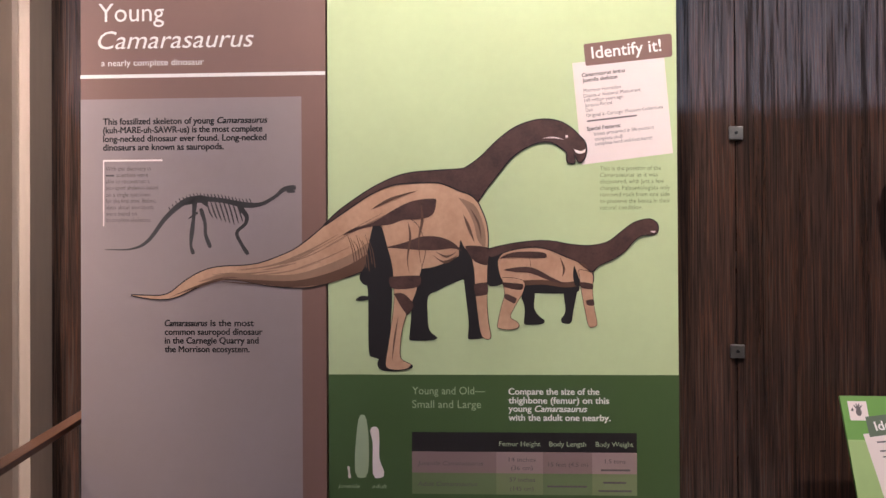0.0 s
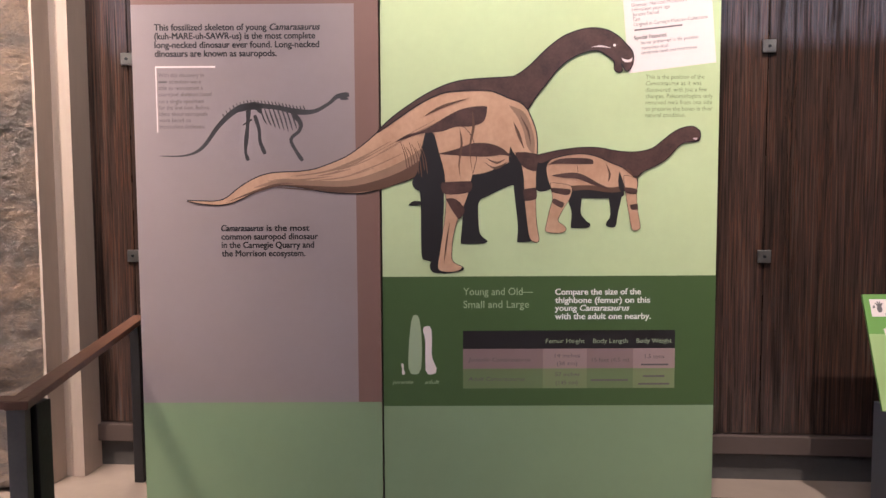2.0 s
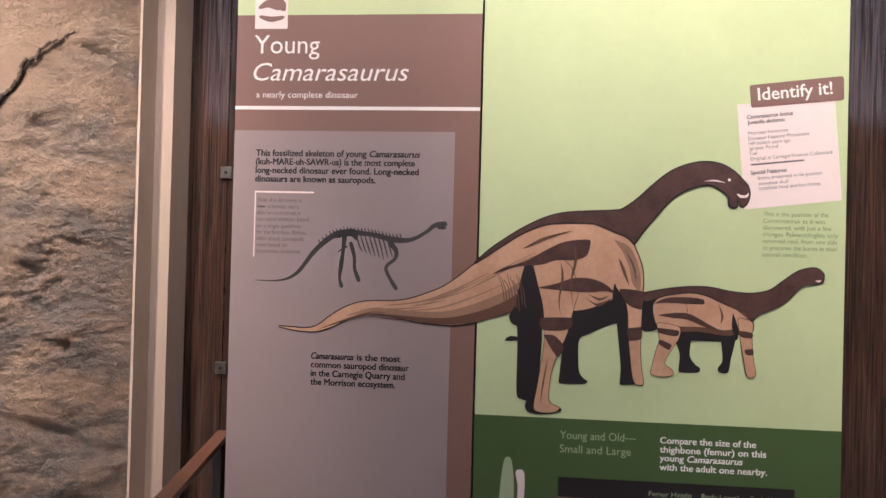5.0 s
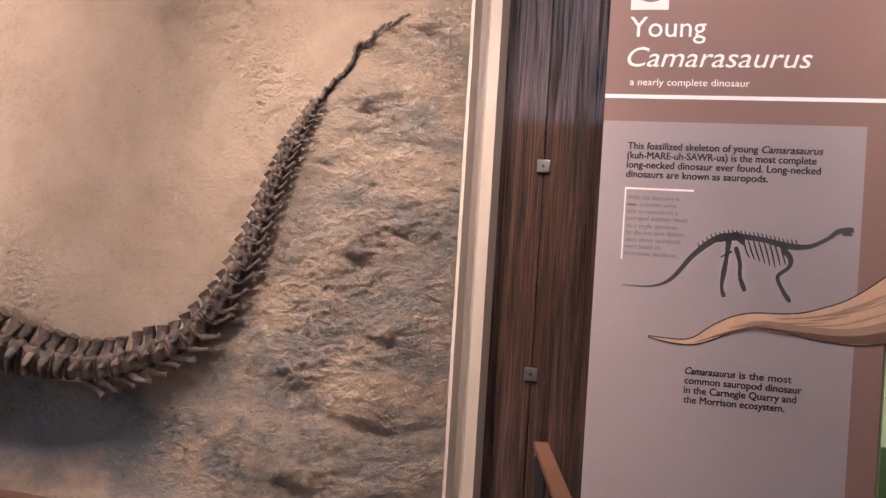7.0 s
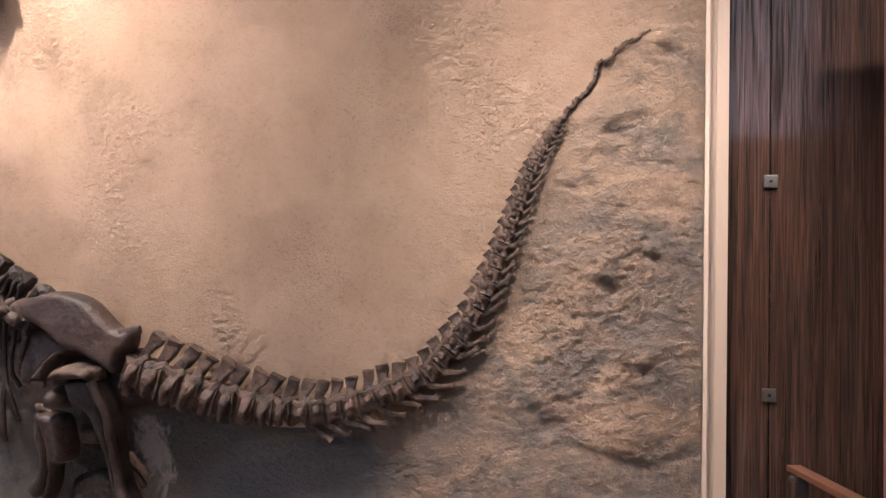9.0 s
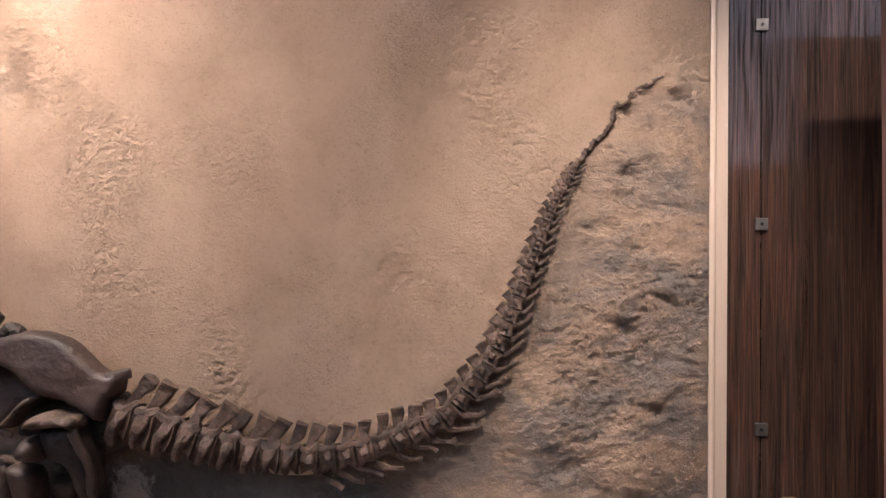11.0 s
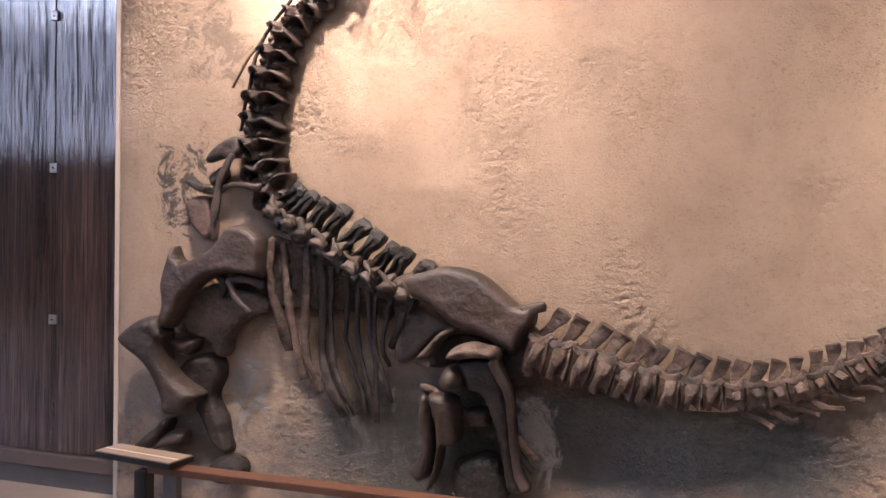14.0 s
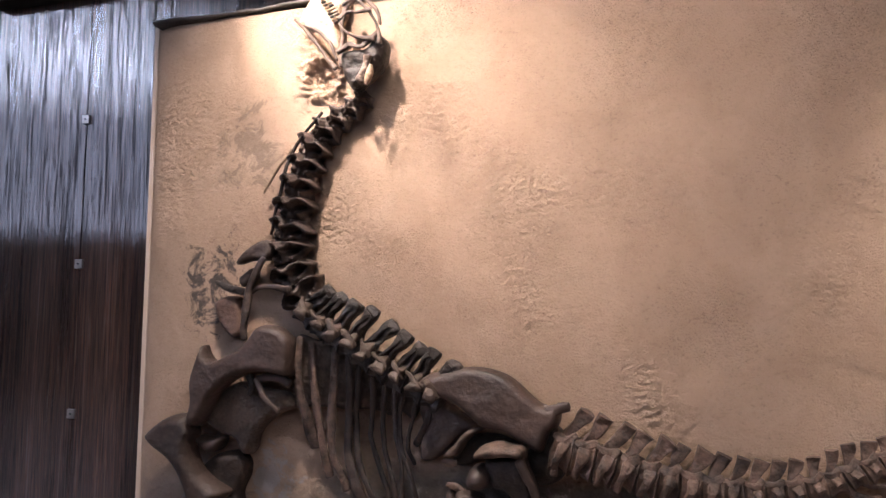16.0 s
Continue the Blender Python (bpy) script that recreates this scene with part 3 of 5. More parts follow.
def text(parent, name, lines, mat, layer=3, turn=0.0, bold=0.0):
    """Printed lines on a face that looks along -y: (words, s0, s1, base line, height of a capital, slant), as one mesh.
    Words that start with '#' are too small to read and become a bar."""
    made = []
    for words, s0, s1, base, cap, slant in lines:
        if words.startswith("#"):
            me = bpy.data.meshes.new("bar")
            me.from_pydata([(0, 0, 0), (1, 0, 0), (1, CAP * 0.45, 0), (0, CAP * 0.45, 0)], [], [(0, 1, 2, 3)])
        else:
            me = letters(words, slant, 0.0 if cap < 0.03 else bold)
        xs = [v.co.x for v in me.vertices]
        k = (s1 - s0) / (max(xs) - min(xs))
        m = Matrix(((k, 0, 0, s0 - min(xs) * k), (0, 0, 0, -0.0004 * layer), (0, cap / CAP, 0, base), (0, 0, 0, 1)))
        if turn:
            at = Vector((s0, 0, base))
            m = Matrix.Translation(at) @ pose(0, 0, 0, 0, -turn, 0) @ Matrix.Translation(-at) @ m
        me.transform(m)
        bm = bmesh.new()
        bm.from_mesh(me)
        if bold and cap < 0.03:
            for dx, dz in ((0.08, 0.0), (0.0, 0.045), (-0.08, 0.0)):
                me.transform(Matrix.Translation((dx * cap, -0.00004, dz * cap)))
                bm.from_mesh(me)
        bpy.data.meshes.remove(me)
        made.append(part(name, bm, mat, parent))
    return made


def flat(points, layer):
    """A printed area with the given corners."""
    bm = bmesh.new()
    f = bm.faces.new([bm.verts.new((s, -0.0004 * layer, z)) for s, z in points])
    f.normal_update()
    if f.normal.y > 0:
        f.normal_flip()
    bmesh.ops.triangulate(bm, faces=[f])
    return bm


def rect(s0, s1, z0, z1, layer):
    return flat(((s0, z0), (s1, z0), (s1, z1), (s0, z1)), layer)


def ribbon(bm, points, layer, grow=0.0, steps=6, place=art):
    """A printed band through points of (a, b, half width), smooth and round at its ends."""
    s = spline(points, steps)
    left, right = [], []
    for i, (a, b, w) in enumerate(s):
        p, q = s[max(i - 1, 0)], s[min(i + 1, len(s) - 1)]
        t = np.array([q[0] - p[0], q[1] - p[1]])
        t = t / (np.hypot(*t) + 1e-9)
        w = max(w, 0.5) + grow
        ends = 0.75 if i in (0, len(s) - 1) else 1.0
        for side, k in ((left, 1), (right, -1)):
            u, v = place(a - t[1] * w * k * ends, b + t[0] * w * k * ends)
            side.append(bm.verts.new((u, -0.0004 * layer, v)))
    for i in range(len(left) - 1):
        bm.faces.new((left[i], left[i + 1], right[i + 1], right[i]))
    for k, side in ((0, -1), (-1, 1)):
        a, b, w = s[k]
        p = s[1] if k == 0 else s[-2]
        t = np.array([a - p[0], b - p[1]]) / (np.hypot(a - p[0], b - p[1]) + 1e-9)
        w = max(w, 0.5) + grow
        arc_pts = []
        for ang in (55, 30, 0, -30, -55):
            u, v = place(*(np.array([a, b]) + t * w * 0.45 * math.cos(radians(ang)) + np.array([-t[1], t[0]]) * w * 0.85 * math.sin(radians(ang))))
            arc_pts.append(bm.verts.new((u, -0.0004 * layer, v)))
        if (arc_pts[0].co - left[k].co).length > (arc_pts[-1].co - left[k].co).length:
            arc_pts.reverse()
        bm.faces.new([left[k]] + arc_pts + [right[k]])
    return bm


sign = thing("information_sign", pose(0, 0, 0, 0, 0, 4.15), "tall dinosaur information sign in lime, brown and mauve print", "sign")
part("panel", slab(-0.90, -0.003, 0.0, 0.035, 0.0, 2.75, 0.002), I_BROWN, sign, "brown printed panel")
part("panel", slab(0.004, 1.238, 0.0, 0.035, 0.0, 2.75, 0.002), I_LIME, sign, "lime green printed panel")
part("backing", slab(-0.88, 1.22, 0.036, 0.06, 0.0, 2.70), M_POST, sign)
part("field", rect(-0.90, -0.003, 2.318, 2.75, 1), I_LIME, sign)
part("field", rect(-0.90, -0.003, 0.0, 0.43, 1), I_SAGE, sign, "pale sage green foot field")
part("field", rect(0.004, 1.238, 0.0, 0.414, 1), I_SAGE, sign, "pale sage green foot field")
part("field", rect(0.004, 1.238, 0.414, 0.902, 1), I_FOREST, sign, "dark green field")
part("field", rect(-0.90, -0.09, 0.43, 1.897, 1), I_MAUVE, sign, "mauve text field")
part("rule", rect(-0.90, -0.003, 1.973, 1.986, 2), I_WHITE, sign, "white rule")
text(sign, "title", [("Young", -0.833, -0.590, 2.178, 0.066, 0)], I_WHITE)
text(sign, "title", [("Camarasaurus", -0.834, -0.262, 2.079, 0.064, 0.25)], I_WHITE)
text(sign, "subtitle", [("a nearly complete dinosaur", -0.822, -0.445, 2.017, 0.022, 0)], I_WHITE)


def block(lines, cap, slant=0.0):
    """Lines of (words, a0, a1, base) in artwork units."""
    return [(w, art(a0, b)[0], art(a1, b)[0], art(a0, b)[1], cap, s[0] if s else slant) for w, a0, a1, b, *s in lines]


text(sign, "paragraph", block([("This fossilized skeleton of young", 210, 407, 158), ("Camarasaurus", 413, 501, 158, 0.25), ("(kuh-MARE-uh-SAWR-us) is the most complete", 210, 492, 173),
     ("long-necked dinosaur ever found. Long-necked", 210, 499, 188), ("dinosaurs are known as sauropods.", 210, 424, 203)], 0.0225), I_BLACK, bold=0.013)
text(sign, "paragraph", block([("Camarasaurus", 319, 394, 508, 0.25), ("is the most", 400, 476, 508), ("common sauropod dinosaur", 319, 491, 523),
     ("in the Carnegie Quarry and", 319, 484, 538), ("the Morrison ecosystem.", 319, 468, 553)], 0.0225), I_BLACK, bold=0.013)
text(sign, "note", block([("With this discovery in", 215, 295, 238), ("#", 215, 230, 248), ("scientists were", 234, 290, 249), ("able to reconstruct a", 215, 293, 260), ("sauropod skeleton based", 215, 308, 271),
     ("on a single specimen", 215, 294, 283), ("for the first time. Before,", 215, 305, 294), ("ideas about sauropods", 215, 300, 305), ("were based on", 215, 270, 316), ("incomplete skeletons.", 215, 296, 327)], 0.0150), I_GREYTEXT)
bm = flat([art(210, 219), art(316, 219), art(316, 222), art(212, 222), art(212, 334), art(210, 334)], 3)
part("bracket", bm, I_PINK, sign, "thin pale bracket line")

# heading tag and specimen card, both slightly turned
part("card", flat([art(1021, 64), art(1173, 50), art(1187, 218), art(1036, 236)], 2), I_PINK, sign, "pinkish white specimen card")
part("tag", flat([art(1040, 35), art(1042, 32), art(1183, 17), art(1186, 20), art(1187, 53), art(1185, 56), art(1045, 69), art(1043, 66)], 4), I_BROWN, sign, "brown heading tag")
text(sign, "heading", block([("Identify it!", 1054, 1170, 57)], 0.041), I_WHITE, 5, 5.6, 0.012)
text(sign, "card_text", block([("Camarasaurus lentus", 1037, 1109, 88, 0.25), ("Juvenile skeleton", 1038, 1096, 97), ("Special Features:", 1045, 1101, 179)], 0.0135), I_GREYTEXT, 3, 6, 0.015)
text(sign, "card_text", block([("Morrison Formation", 1040, 1102, 114), ("Dinosaur National Monument", 1040, 1135, 123), ("149 million years ago", 1041, 1106, 131), ("Jurassic Period", 1042, 1087, 139),
     ("Cast", 1043, 1055, 147), ("Original in Carnegie Museum Collections", 1044, 1172, 156), ("#", 1045, 1128, 164), ("bones preserved in life position", 1057, 1156, 187), ("complete skull", 1058, 1104, 196),
     ("complete hand and foot bones", 1058, 1154, 204)], 0.0125), I_GREYTEXT, 3, 6)
text(sign, "paragraph", block([("This is the position of the", 1066, 1167, 246), ("Camarasaurus", 1066, 1123, 257, 0.25), ("as it was", 1127, 1162, 257), ("discovered, with just a few", 1066, 1172, 268), ("changes. Paleontologists only", 1066, 1182, 279),
     ("removed rock from one side", 1066, 1181, 290), ("to preserve the bones in their", 1066, 1182, 301), ("natural condition.", 1066, 1136, 312)], 0.0150), I_GREENTEXT)
text(sign, "heading", block([("Young and Old—", 749, 872, 624), ("Small and Large", 749, 865, 647)], 0.027), I_PALEGREEN)
text(sign, "paragraph", block([("Compare the size of the", 911, 1062, 624), ("thighbone (femur) on this", 911, 1078, 639), ("young", 911, 949, 653), ("Camarasaurus", 955, 1042, 653, 0.25), ("with the adult one nearby.", 911, 1080, 668)], 0.0215), I_WHITE, bold=0.013)

# size table
table_rows = ((688, 721, I_BLACK), (721, 757, I_ROSE), (757, 793, I_MOSS))
for b0, b1, mat in table_rows:
    part("table_band", flat([art(748, b1), art(1124, b1), art(1124, b0), art(748, b0)], 2), mat, sign)
for a0, a1 in ((890, 968), (1050, 1124)):
    part("table_cell", flat([art(a0, 757), art(a1, 757), art(a1, 721), art(a0, 721)], 3), ink("print_pale_rose", (0.33, 0.22, 0.205)), sign)
    part("table_cell", flat([art(a0, 793), art(a1, 793), art(a1, 757), art(a0, 757)], 3), ink("print_pale_moss", (0.20, 0.23, 0.11)), sign)
text(sign, "table_heads", block([("Femur Height", 895, 964, 711), ("Body Length", 979, 1040, 711), ("Body Weight", 1056, 1118, 711)], 0.0165), I_PALEGREEN, 4)
text(sign, "table_text", block([("Juvenile Camarasaurus", 757, 868, 744, 0.2), ("14 inches", 911, 956, 737), ("(36 cm)", 915, 951, 751), ("15 feet (4.5 m)", 977, 1043, 745), ("1.5 tons", 1071, 1105, 739), ("#", 1064, 1113, 752),
     ("Adult Camarasaurus", 757, 858, 779, 0.2), ("57 inches", 912, 955, 771), ("(145 cm)", 913, 952, 786), ("#", 975, 1041, 780), ("#", 1068, 1106, 773), ("#", 1060, 1115, 787)], 0.0145), I_GREYTEXT, 4)
text(sign, "caption", block([("juvenile", 622, 659, 784, 0.25), ("adult", 680, 706, 784, 0.25)], 0.0145), I_PALEGREEN, 4)

# pictograms of the sizes: an upright bar and two thighbones
bm = bmesh.new()
ribbon(bm, [(664, 662, 6), (664, 690, 10), (663, 730, 12), (662, 762, 11)], 2)
part("pictogram", bm, I_PALEGREEN, sign, "plain pale green upright bar")
bm = bmesh.new()
ribbon(bm, [(684, 683, 8), (687, 705, 6), (687, 735, 6), (692, 762, 11)], 3)
part("pictogram", bm, I_PINK, sign, "pinkish printed thighbone")
bm = bmesh.new()
ribbon(bm, [(640, 748, 2.5), (641, 757, 1.6), (642, 766, 3)], 3)
part("pictogram", bm, I_PINK, sign, "small pinkish printed thighbone")
# skull badge over the title
part("badge", rect(-0.834, -0.712, 2.268, 2.392, 2), I_PINK, sign, "pale badge with a skull drawing")
bm = bmesh.new()
badge = lambda a, b: (-0.834 + a * 0.00122, 2.268 + b * 0.00124)
ribbon(bm, [(12, 62, 5), (40, 74, 12), (75, 70, 18), (90, 55, 6)], 3, 0, 6, badge)
ribbon(bm, [(15, 36, 5), (50, 28, 8), (88, 34, 5)], 3, 0, 6, badge)
part("badge_drawing", bm, I_BROWN, sign)

# painted sauropods
TAIL = [(266, 452, 1), (300, 455, 3), (340, 449, 8), (375, 431, 12), (410, 418, 14), (450, 420, 16), (500, 417, 23), (550, 409, 34), (600, 391, 48), (650, 368, 60), (700, 346, 71), (750, 335, 72), (800, 331, 68), (838, 334, 57), (858, 345, 34)]
# areas of the two animals: far limbs, tan skin, underside, middle tone, dark gaps, near legs, dark back, stripes, folds, pale marks
PRINTS = {
    "adult": {
        "far": [
            [(664, 422), (673, 438), (675, 472), (675, 530), (676, 554), (682, 561), (706, 559), (714, 491), (714, 433), (695, 404), (678, 385), (673, 404)],
            [(755, 412), (779, 405), (808, 395), (832, 386), (848, 394), (857, 415), (855, 434), (838, 429), (817, 436), (793, 448), (777, 458), (776, 491), (779, 515), (792, 527), (783, 532), (745, 532), (747, 501), (748, 472), (743, 443), (750, 429)],
            [(836, 413), (857, 413), (861, 472), (864, 506), (870, 528), (844, 530), (845, 501), (841, 463)],
            [(711, 557), (694, 563), (690, 573), (697, 583), (721, 585), (747, 580), (748, 573), (726, 568)],
            [(688, 460), (664, 456), (653, 464), (671, 464)],
        ],
        "tan": [
            [(261, 454), (287, 455), (313, 455), (331, 449), (353, 432), (378, 417), (403, 408), (428, 405), (458, 404), (487, 400), (517, 390), (547, 377), (576, 357), (601, 336), (626, 315), (674, 283), (713, 265), (742, 262), (780, 261), (809, 268), (832, 278), (856, 292), (866, 309), (875, 333), (878, 357), (877, 381), (875, 398), (851, 388), (837, 386), (817, 395), (794, 405), (770, 410), (722, 414), (683, 406), (664, 414), (644, 422), (625, 427), (601, 435), (571, 441), (537, 441), (497, 437), (457, 429), (428, 427), (403, 429), (378, 440), (353, 452), (333, 459), (313, 461), (287, 459)],
        ],
        "under": [
            [(328, 458), (378, 437), (428, 423), (477, 428), (547, 430), (601, 419), (645, 402), (677, 383), (679, 406), (644, 422), (601, 436), (537, 441), (467, 432), (428, 428), (378, 441)],
        ],
        "mid": [
            [(378, 432), (428, 416), (477, 419), (547, 419), (601, 404), (649, 383), (674, 366), (679, 385), (645, 404), (601, 421), (547, 431), (477, 429), (428, 425)],
            [(829, 290), (854, 301), (867, 324), (874, 352), (873, 376), (861, 362), (854, 333), (843, 309)],
        ],
        "gap": [
            [(686, 329), (697, 337), (705, 361), (713, 387), (718, 414), (720, 441), (673, 439), (660, 424), (669, 406), (674, 380), (680, 351)],
            [(832, 362), (840, 376), (858, 388), (857, 415), (836, 415), (829, 388)],
        ],
        "leg": [
            [(699, 325), (705, 361), (716, 404), (719, 443), (719, 472), (714, 510), (708, 549), (705, 576), (721, 582), (740, 580), (747, 573), (730, 563), (729, 539), (733, 511), (742, 482), (755, 453), (762, 424), (768, 400), (772, 376), (760, 337), (727, 316)],
            [(852, 381), (877, 376), (876, 434), (876, 472), (878, 501), (882, 525), (876, 530), (866, 522), (861, 491), (857, 453), (855, 415)],
        ],
        "back": [
            [(601, 335), (626, 311), (664, 284), (693, 267), (722, 254), (751, 247), (790, 244), (828, 242), (842, 239), (866, 222), (895, 194), (923, 173), (952, 162), (976, 159), (999, 163), (1018, 174), (1032, 188), (1041, 199), (1043, 215), (1038, 228), (1031, 231), (1026, 221), (1022, 217), (1024, 231), (1018, 233), (1012, 229), (1011, 215), (999, 205), (985, 197), (966, 197), (942, 206), (918, 223), (894, 252), (875, 276), (862, 296), (851, 285), (832, 278), (809, 268), (789, 263), (742, 264), (713, 268), (679, 283), (645, 305)],
        ],
        "stripe": [
            [(632, 353), (650, 341), (683, 331), (722, 308), (751, 295), (787, 291), (791, 299), (785, 318), (765, 326), (736, 327), (712, 335), (674, 339)],
            [(704, 374), (736, 366), (765, 356), (794, 356), (818, 365), (835, 381), (818, 376), (789, 379), (755, 378), (731, 376)],
            [(712, 424), (763, 422), (760, 441), (717, 444)],
            [(719, 453), (736, 453), (752, 472), (742, 489), (731, 475)],
            [(840, 372), (877, 376), (876, 405), (854, 397)],
            [(854, 437), (876, 434), (877, 453), (857, 457)],
        ],
        "fold": [
            [(743, 329), (749, 356), (743, 395), (746, 419), (741, 395), (745, 356)],
            [(765, 299), (770, 328), (762, 366), (767, 414), (760, 366), (765, 328)],
            [(837, 319), (848, 338), (856, 367), (844, 343)],
            [(848, 307), (864, 333), (867, 362), (861, 336)],
            [(784, 386), (803, 397), (827, 388), (806, 402)],
            [(789, 381), (808, 388), (825, 382), (808, 392)],
            [(726, 491), (721, 530), (715, 568), (718, 530)],
            [(682, 308), (713, 289), (761, 277), (722, 291), (688, 306)],
        ],
        "pale": [
            [(971, 191), (988, 188), (1006, 193), (988, 191)],
            [(1023, 210), (1035, 213), (1042, 209), (1040, 216), (1029, 217)],
            [(1009, 186), (1013, 186), (1013, 190), (1009, 190)],
        ],
    },
    "young": {
        "far": [
            [(873, 381), (900, 386), (895, 405), (903, 436), (876, 437)],
            [(912, 434), (960, 437), (1007, 440), (1028, 437), (1024, 452), (955, 453), (936, 453)],
            [(931, 442), (955, 447), (955, 477), (964, 492), (972, 498), (967, 505), (938, 505), (939, 477), (933, 458)],
            [(1005, 442), (1028, 440), (1024, 463), (1020, 482), (1016, 503), (1002, 503), (1000, 496), (1007, 482)],
        ],
        "tan": [
            [(898, 391), (913, 379), (941, 373), (970, 373), (993, 383), (1017, 392), (1040, 401), (1052, 416), (1052, 435), (1035, 439), (1007, 441), (969, 436), (941, 437), (912, 439), (901, 429), (895, 405)],
        ],
        "under": [
            [(936, 431), (969, 430), (1007, 434), (1028, 431), (1028, 440), (1007, 443), (969, 438), (941, 439)],
        ],
        "mid": [],
        "gap": [
            [(1022, 406), (1029, 425), (1033, 440), (1024, 440), (1020, 425)],
        ],
        "leg": [
            [(902, 426), (936, 431), (937, 449), (924, 472), (915, 492), (926, 501), (929, 509), (917, 514), (895, 511), (895, 499), (901, 472), (906, 453)],
            [(1030, 414), (1052, 420), (1052, 444), (1054, 473), (1059, 501), (1057, 508), (1046, 508), (1040, 482), (1035, 454)],
        ],
        "back": [
            [(875, 379), (913, 370), (951, 365), (984, 365), (1017, 371), (1050, 373), (1078, 367), (1097, 353), (1115, 339), (1129, 332), (1148, 329), (1160, 337), (1160, 350), (1153, 354), (1134, 356), (1122, 364), (1106, 382), (1087, 395), (1063, 406), (1051, 416), (1035, 402), (1007, 390), (979, 378), (951, 374), (913, 380), (884, 391)],
        ],
        "stripe": [
            [(897, 394), (917, 384), (951, 382), (974, 385), (975, 393), (950, 393), (917, 392)],
            [(903, 413), (931, 408), (955, 410), (983, 425), (1007, 437), (983, 432), (950, 419), (927, 417)],
            [(903, 434), (936, 437), (933, 447), (906, 442)],
            [(908, 453), (926, 461), (922, 470), (906, 461)],
            [(1030, 434), (1052, 437), (1052, 446), (1035, 444)],
            [(1041, 465), (1054, 463), (1055, 473), (1044, 473)],
        ],
        "fold": [
            [(946, 386), (950, 406), (946, 425), (949, 406)],
            [(998, 391), (1007, 411), (1002, 425), (1003, 410)],
            [(1028, 401), (1040, 404), (1046, 415), (1037, 408)],
        ],
        "pale": [
            [(1148, 349), (1157, 348), (1154, 352)],
        ],
    },
}


def printed(name, corners, layer, mat, label="", edge=0.0):
    """A printed area with a smooth outline through the corners, and a black contour where edge is given."""
    p = [corners[-1]] + corners + corners[:2]
    rim = []
    for i in range(1, len(corners) + 1):
        a, b, c, d = [np.array(q, float) for q in p[i - 1:i + 3]]
        # a soft curve, kept close at sharp corners
        pull = 0.5 if np.dot(b - a, c - b) > 0 else 0.15
        pull_to = 0.5 if np.dot(c - b, d - c) > 0 else 0.15
        for t in (0.0, 0.25, 0.5, 0.75):
            h1, h2 = t ** 3 - 2 * t * t + t, t ** 3 - t * t
            rim.append((2 * t ** 3 - 3 * t * t + 1) * b + (3 * t * t - 2 * t ** 3) * c + h1 * pull * (c - a) + h2 * pull_to * (d - b))
    part(name, flat([art(*q) for q in rim], layer), mat, sign, label)
    if edge:
        bm = bmesh.new()
        for q, r in zip(rim, rim[1:] + rim[:1]):
            u = (r - q) / (np.hypot(*(r - q)) + 1e-9) * edge
            v = np.array([-u[1], u[0]])
            bm.faces.new([bm.verts.new((art(*w)[0], -0.0004 * (layer - 0.5), art(*w)[1])) for w in (q - u * 0.5 - v, r + u * 0.5 - v, r + u * 0.5 + v, q - u * 0.5 + v)])
        part("contour", bm, I_BLACK, sign)


for who, label, edge in (("adult", "printed long-necked adult dinosaur,", 2.0), ("young", "printed young dinosaur,", 1.6)):
    for name, key, mat, layer, rim in (("shaded_limb", "far", I_BLACK, 5, 0), ("body", "tan", I_SKIN, 6.5, edge), ("shading", "mid", I_SKINMID, 7.1, 0), ("shading", "under", I_SKINSHADE, 7.4, 0), ("shaded_gap", "gap", I_BLACK, 7.7, 0),
                                       ("leg", "leg", I_SKIN, 8.6, edge * 0.5), ("back", "back", I_SKINDARK, 9.4, edge), ("stripe", "stripe", I_SKINDARK, 10, 0), ("fold", "fold", I_SKINSHADE, 10.4, 0), ("pale_mark", "pale", I_PINK, 11, 0)):
        for k, shape in enumerate(PRINTS[who][key]):
            printed(name, shape, layer + 0.06 * k, mat, label + " " + name.replace("_", " "), rim)
# long muscle strokes along the tail, paler and darker
rng = random.Random(8)
for k in range(16):
    a0 = 400 + rng.random() * 240
    a1, f = min(a0 + 50 + rng.random() * 90, 700), rng.random() * 1.5 - 0.65
    tail = [[p[q] for p in TAIL] for q in range(3)]
    rows = [(a, float(np.interp(a, tail[0], tail[1]) + f * np.interp(a, tail[0], tail[2])), w) for a, w in ((a0, 0.4), ((a0 + a1) / 2, 0.7 + 0.9 * rng.random()), (a1, 0.4))]
    bm = bmesh.new()
    ribbon(bm, rows, 7.55 + 0.008 * k, 0, 4)
    part("stroke", bm, I_SKINMID if f < 0.45 else I_SKINSHADE, sign)
# skin folds behind the thigh
for k in range(8):
    a0 = 648 + 5.0 * k
    bm = bmesh.new()
    ribbon(bm, [(a0 - 8, 352 + 5 * (k % 3), 0.3), (a0, 376 + 4 * (k % 2), 0.8), (a0 + 4, 402 + 6 * (k % 3), 1.0)], 8.1 + 0.01 * k, 0, 4)
    part("fold", bm, I_SKINSHADE, sign)

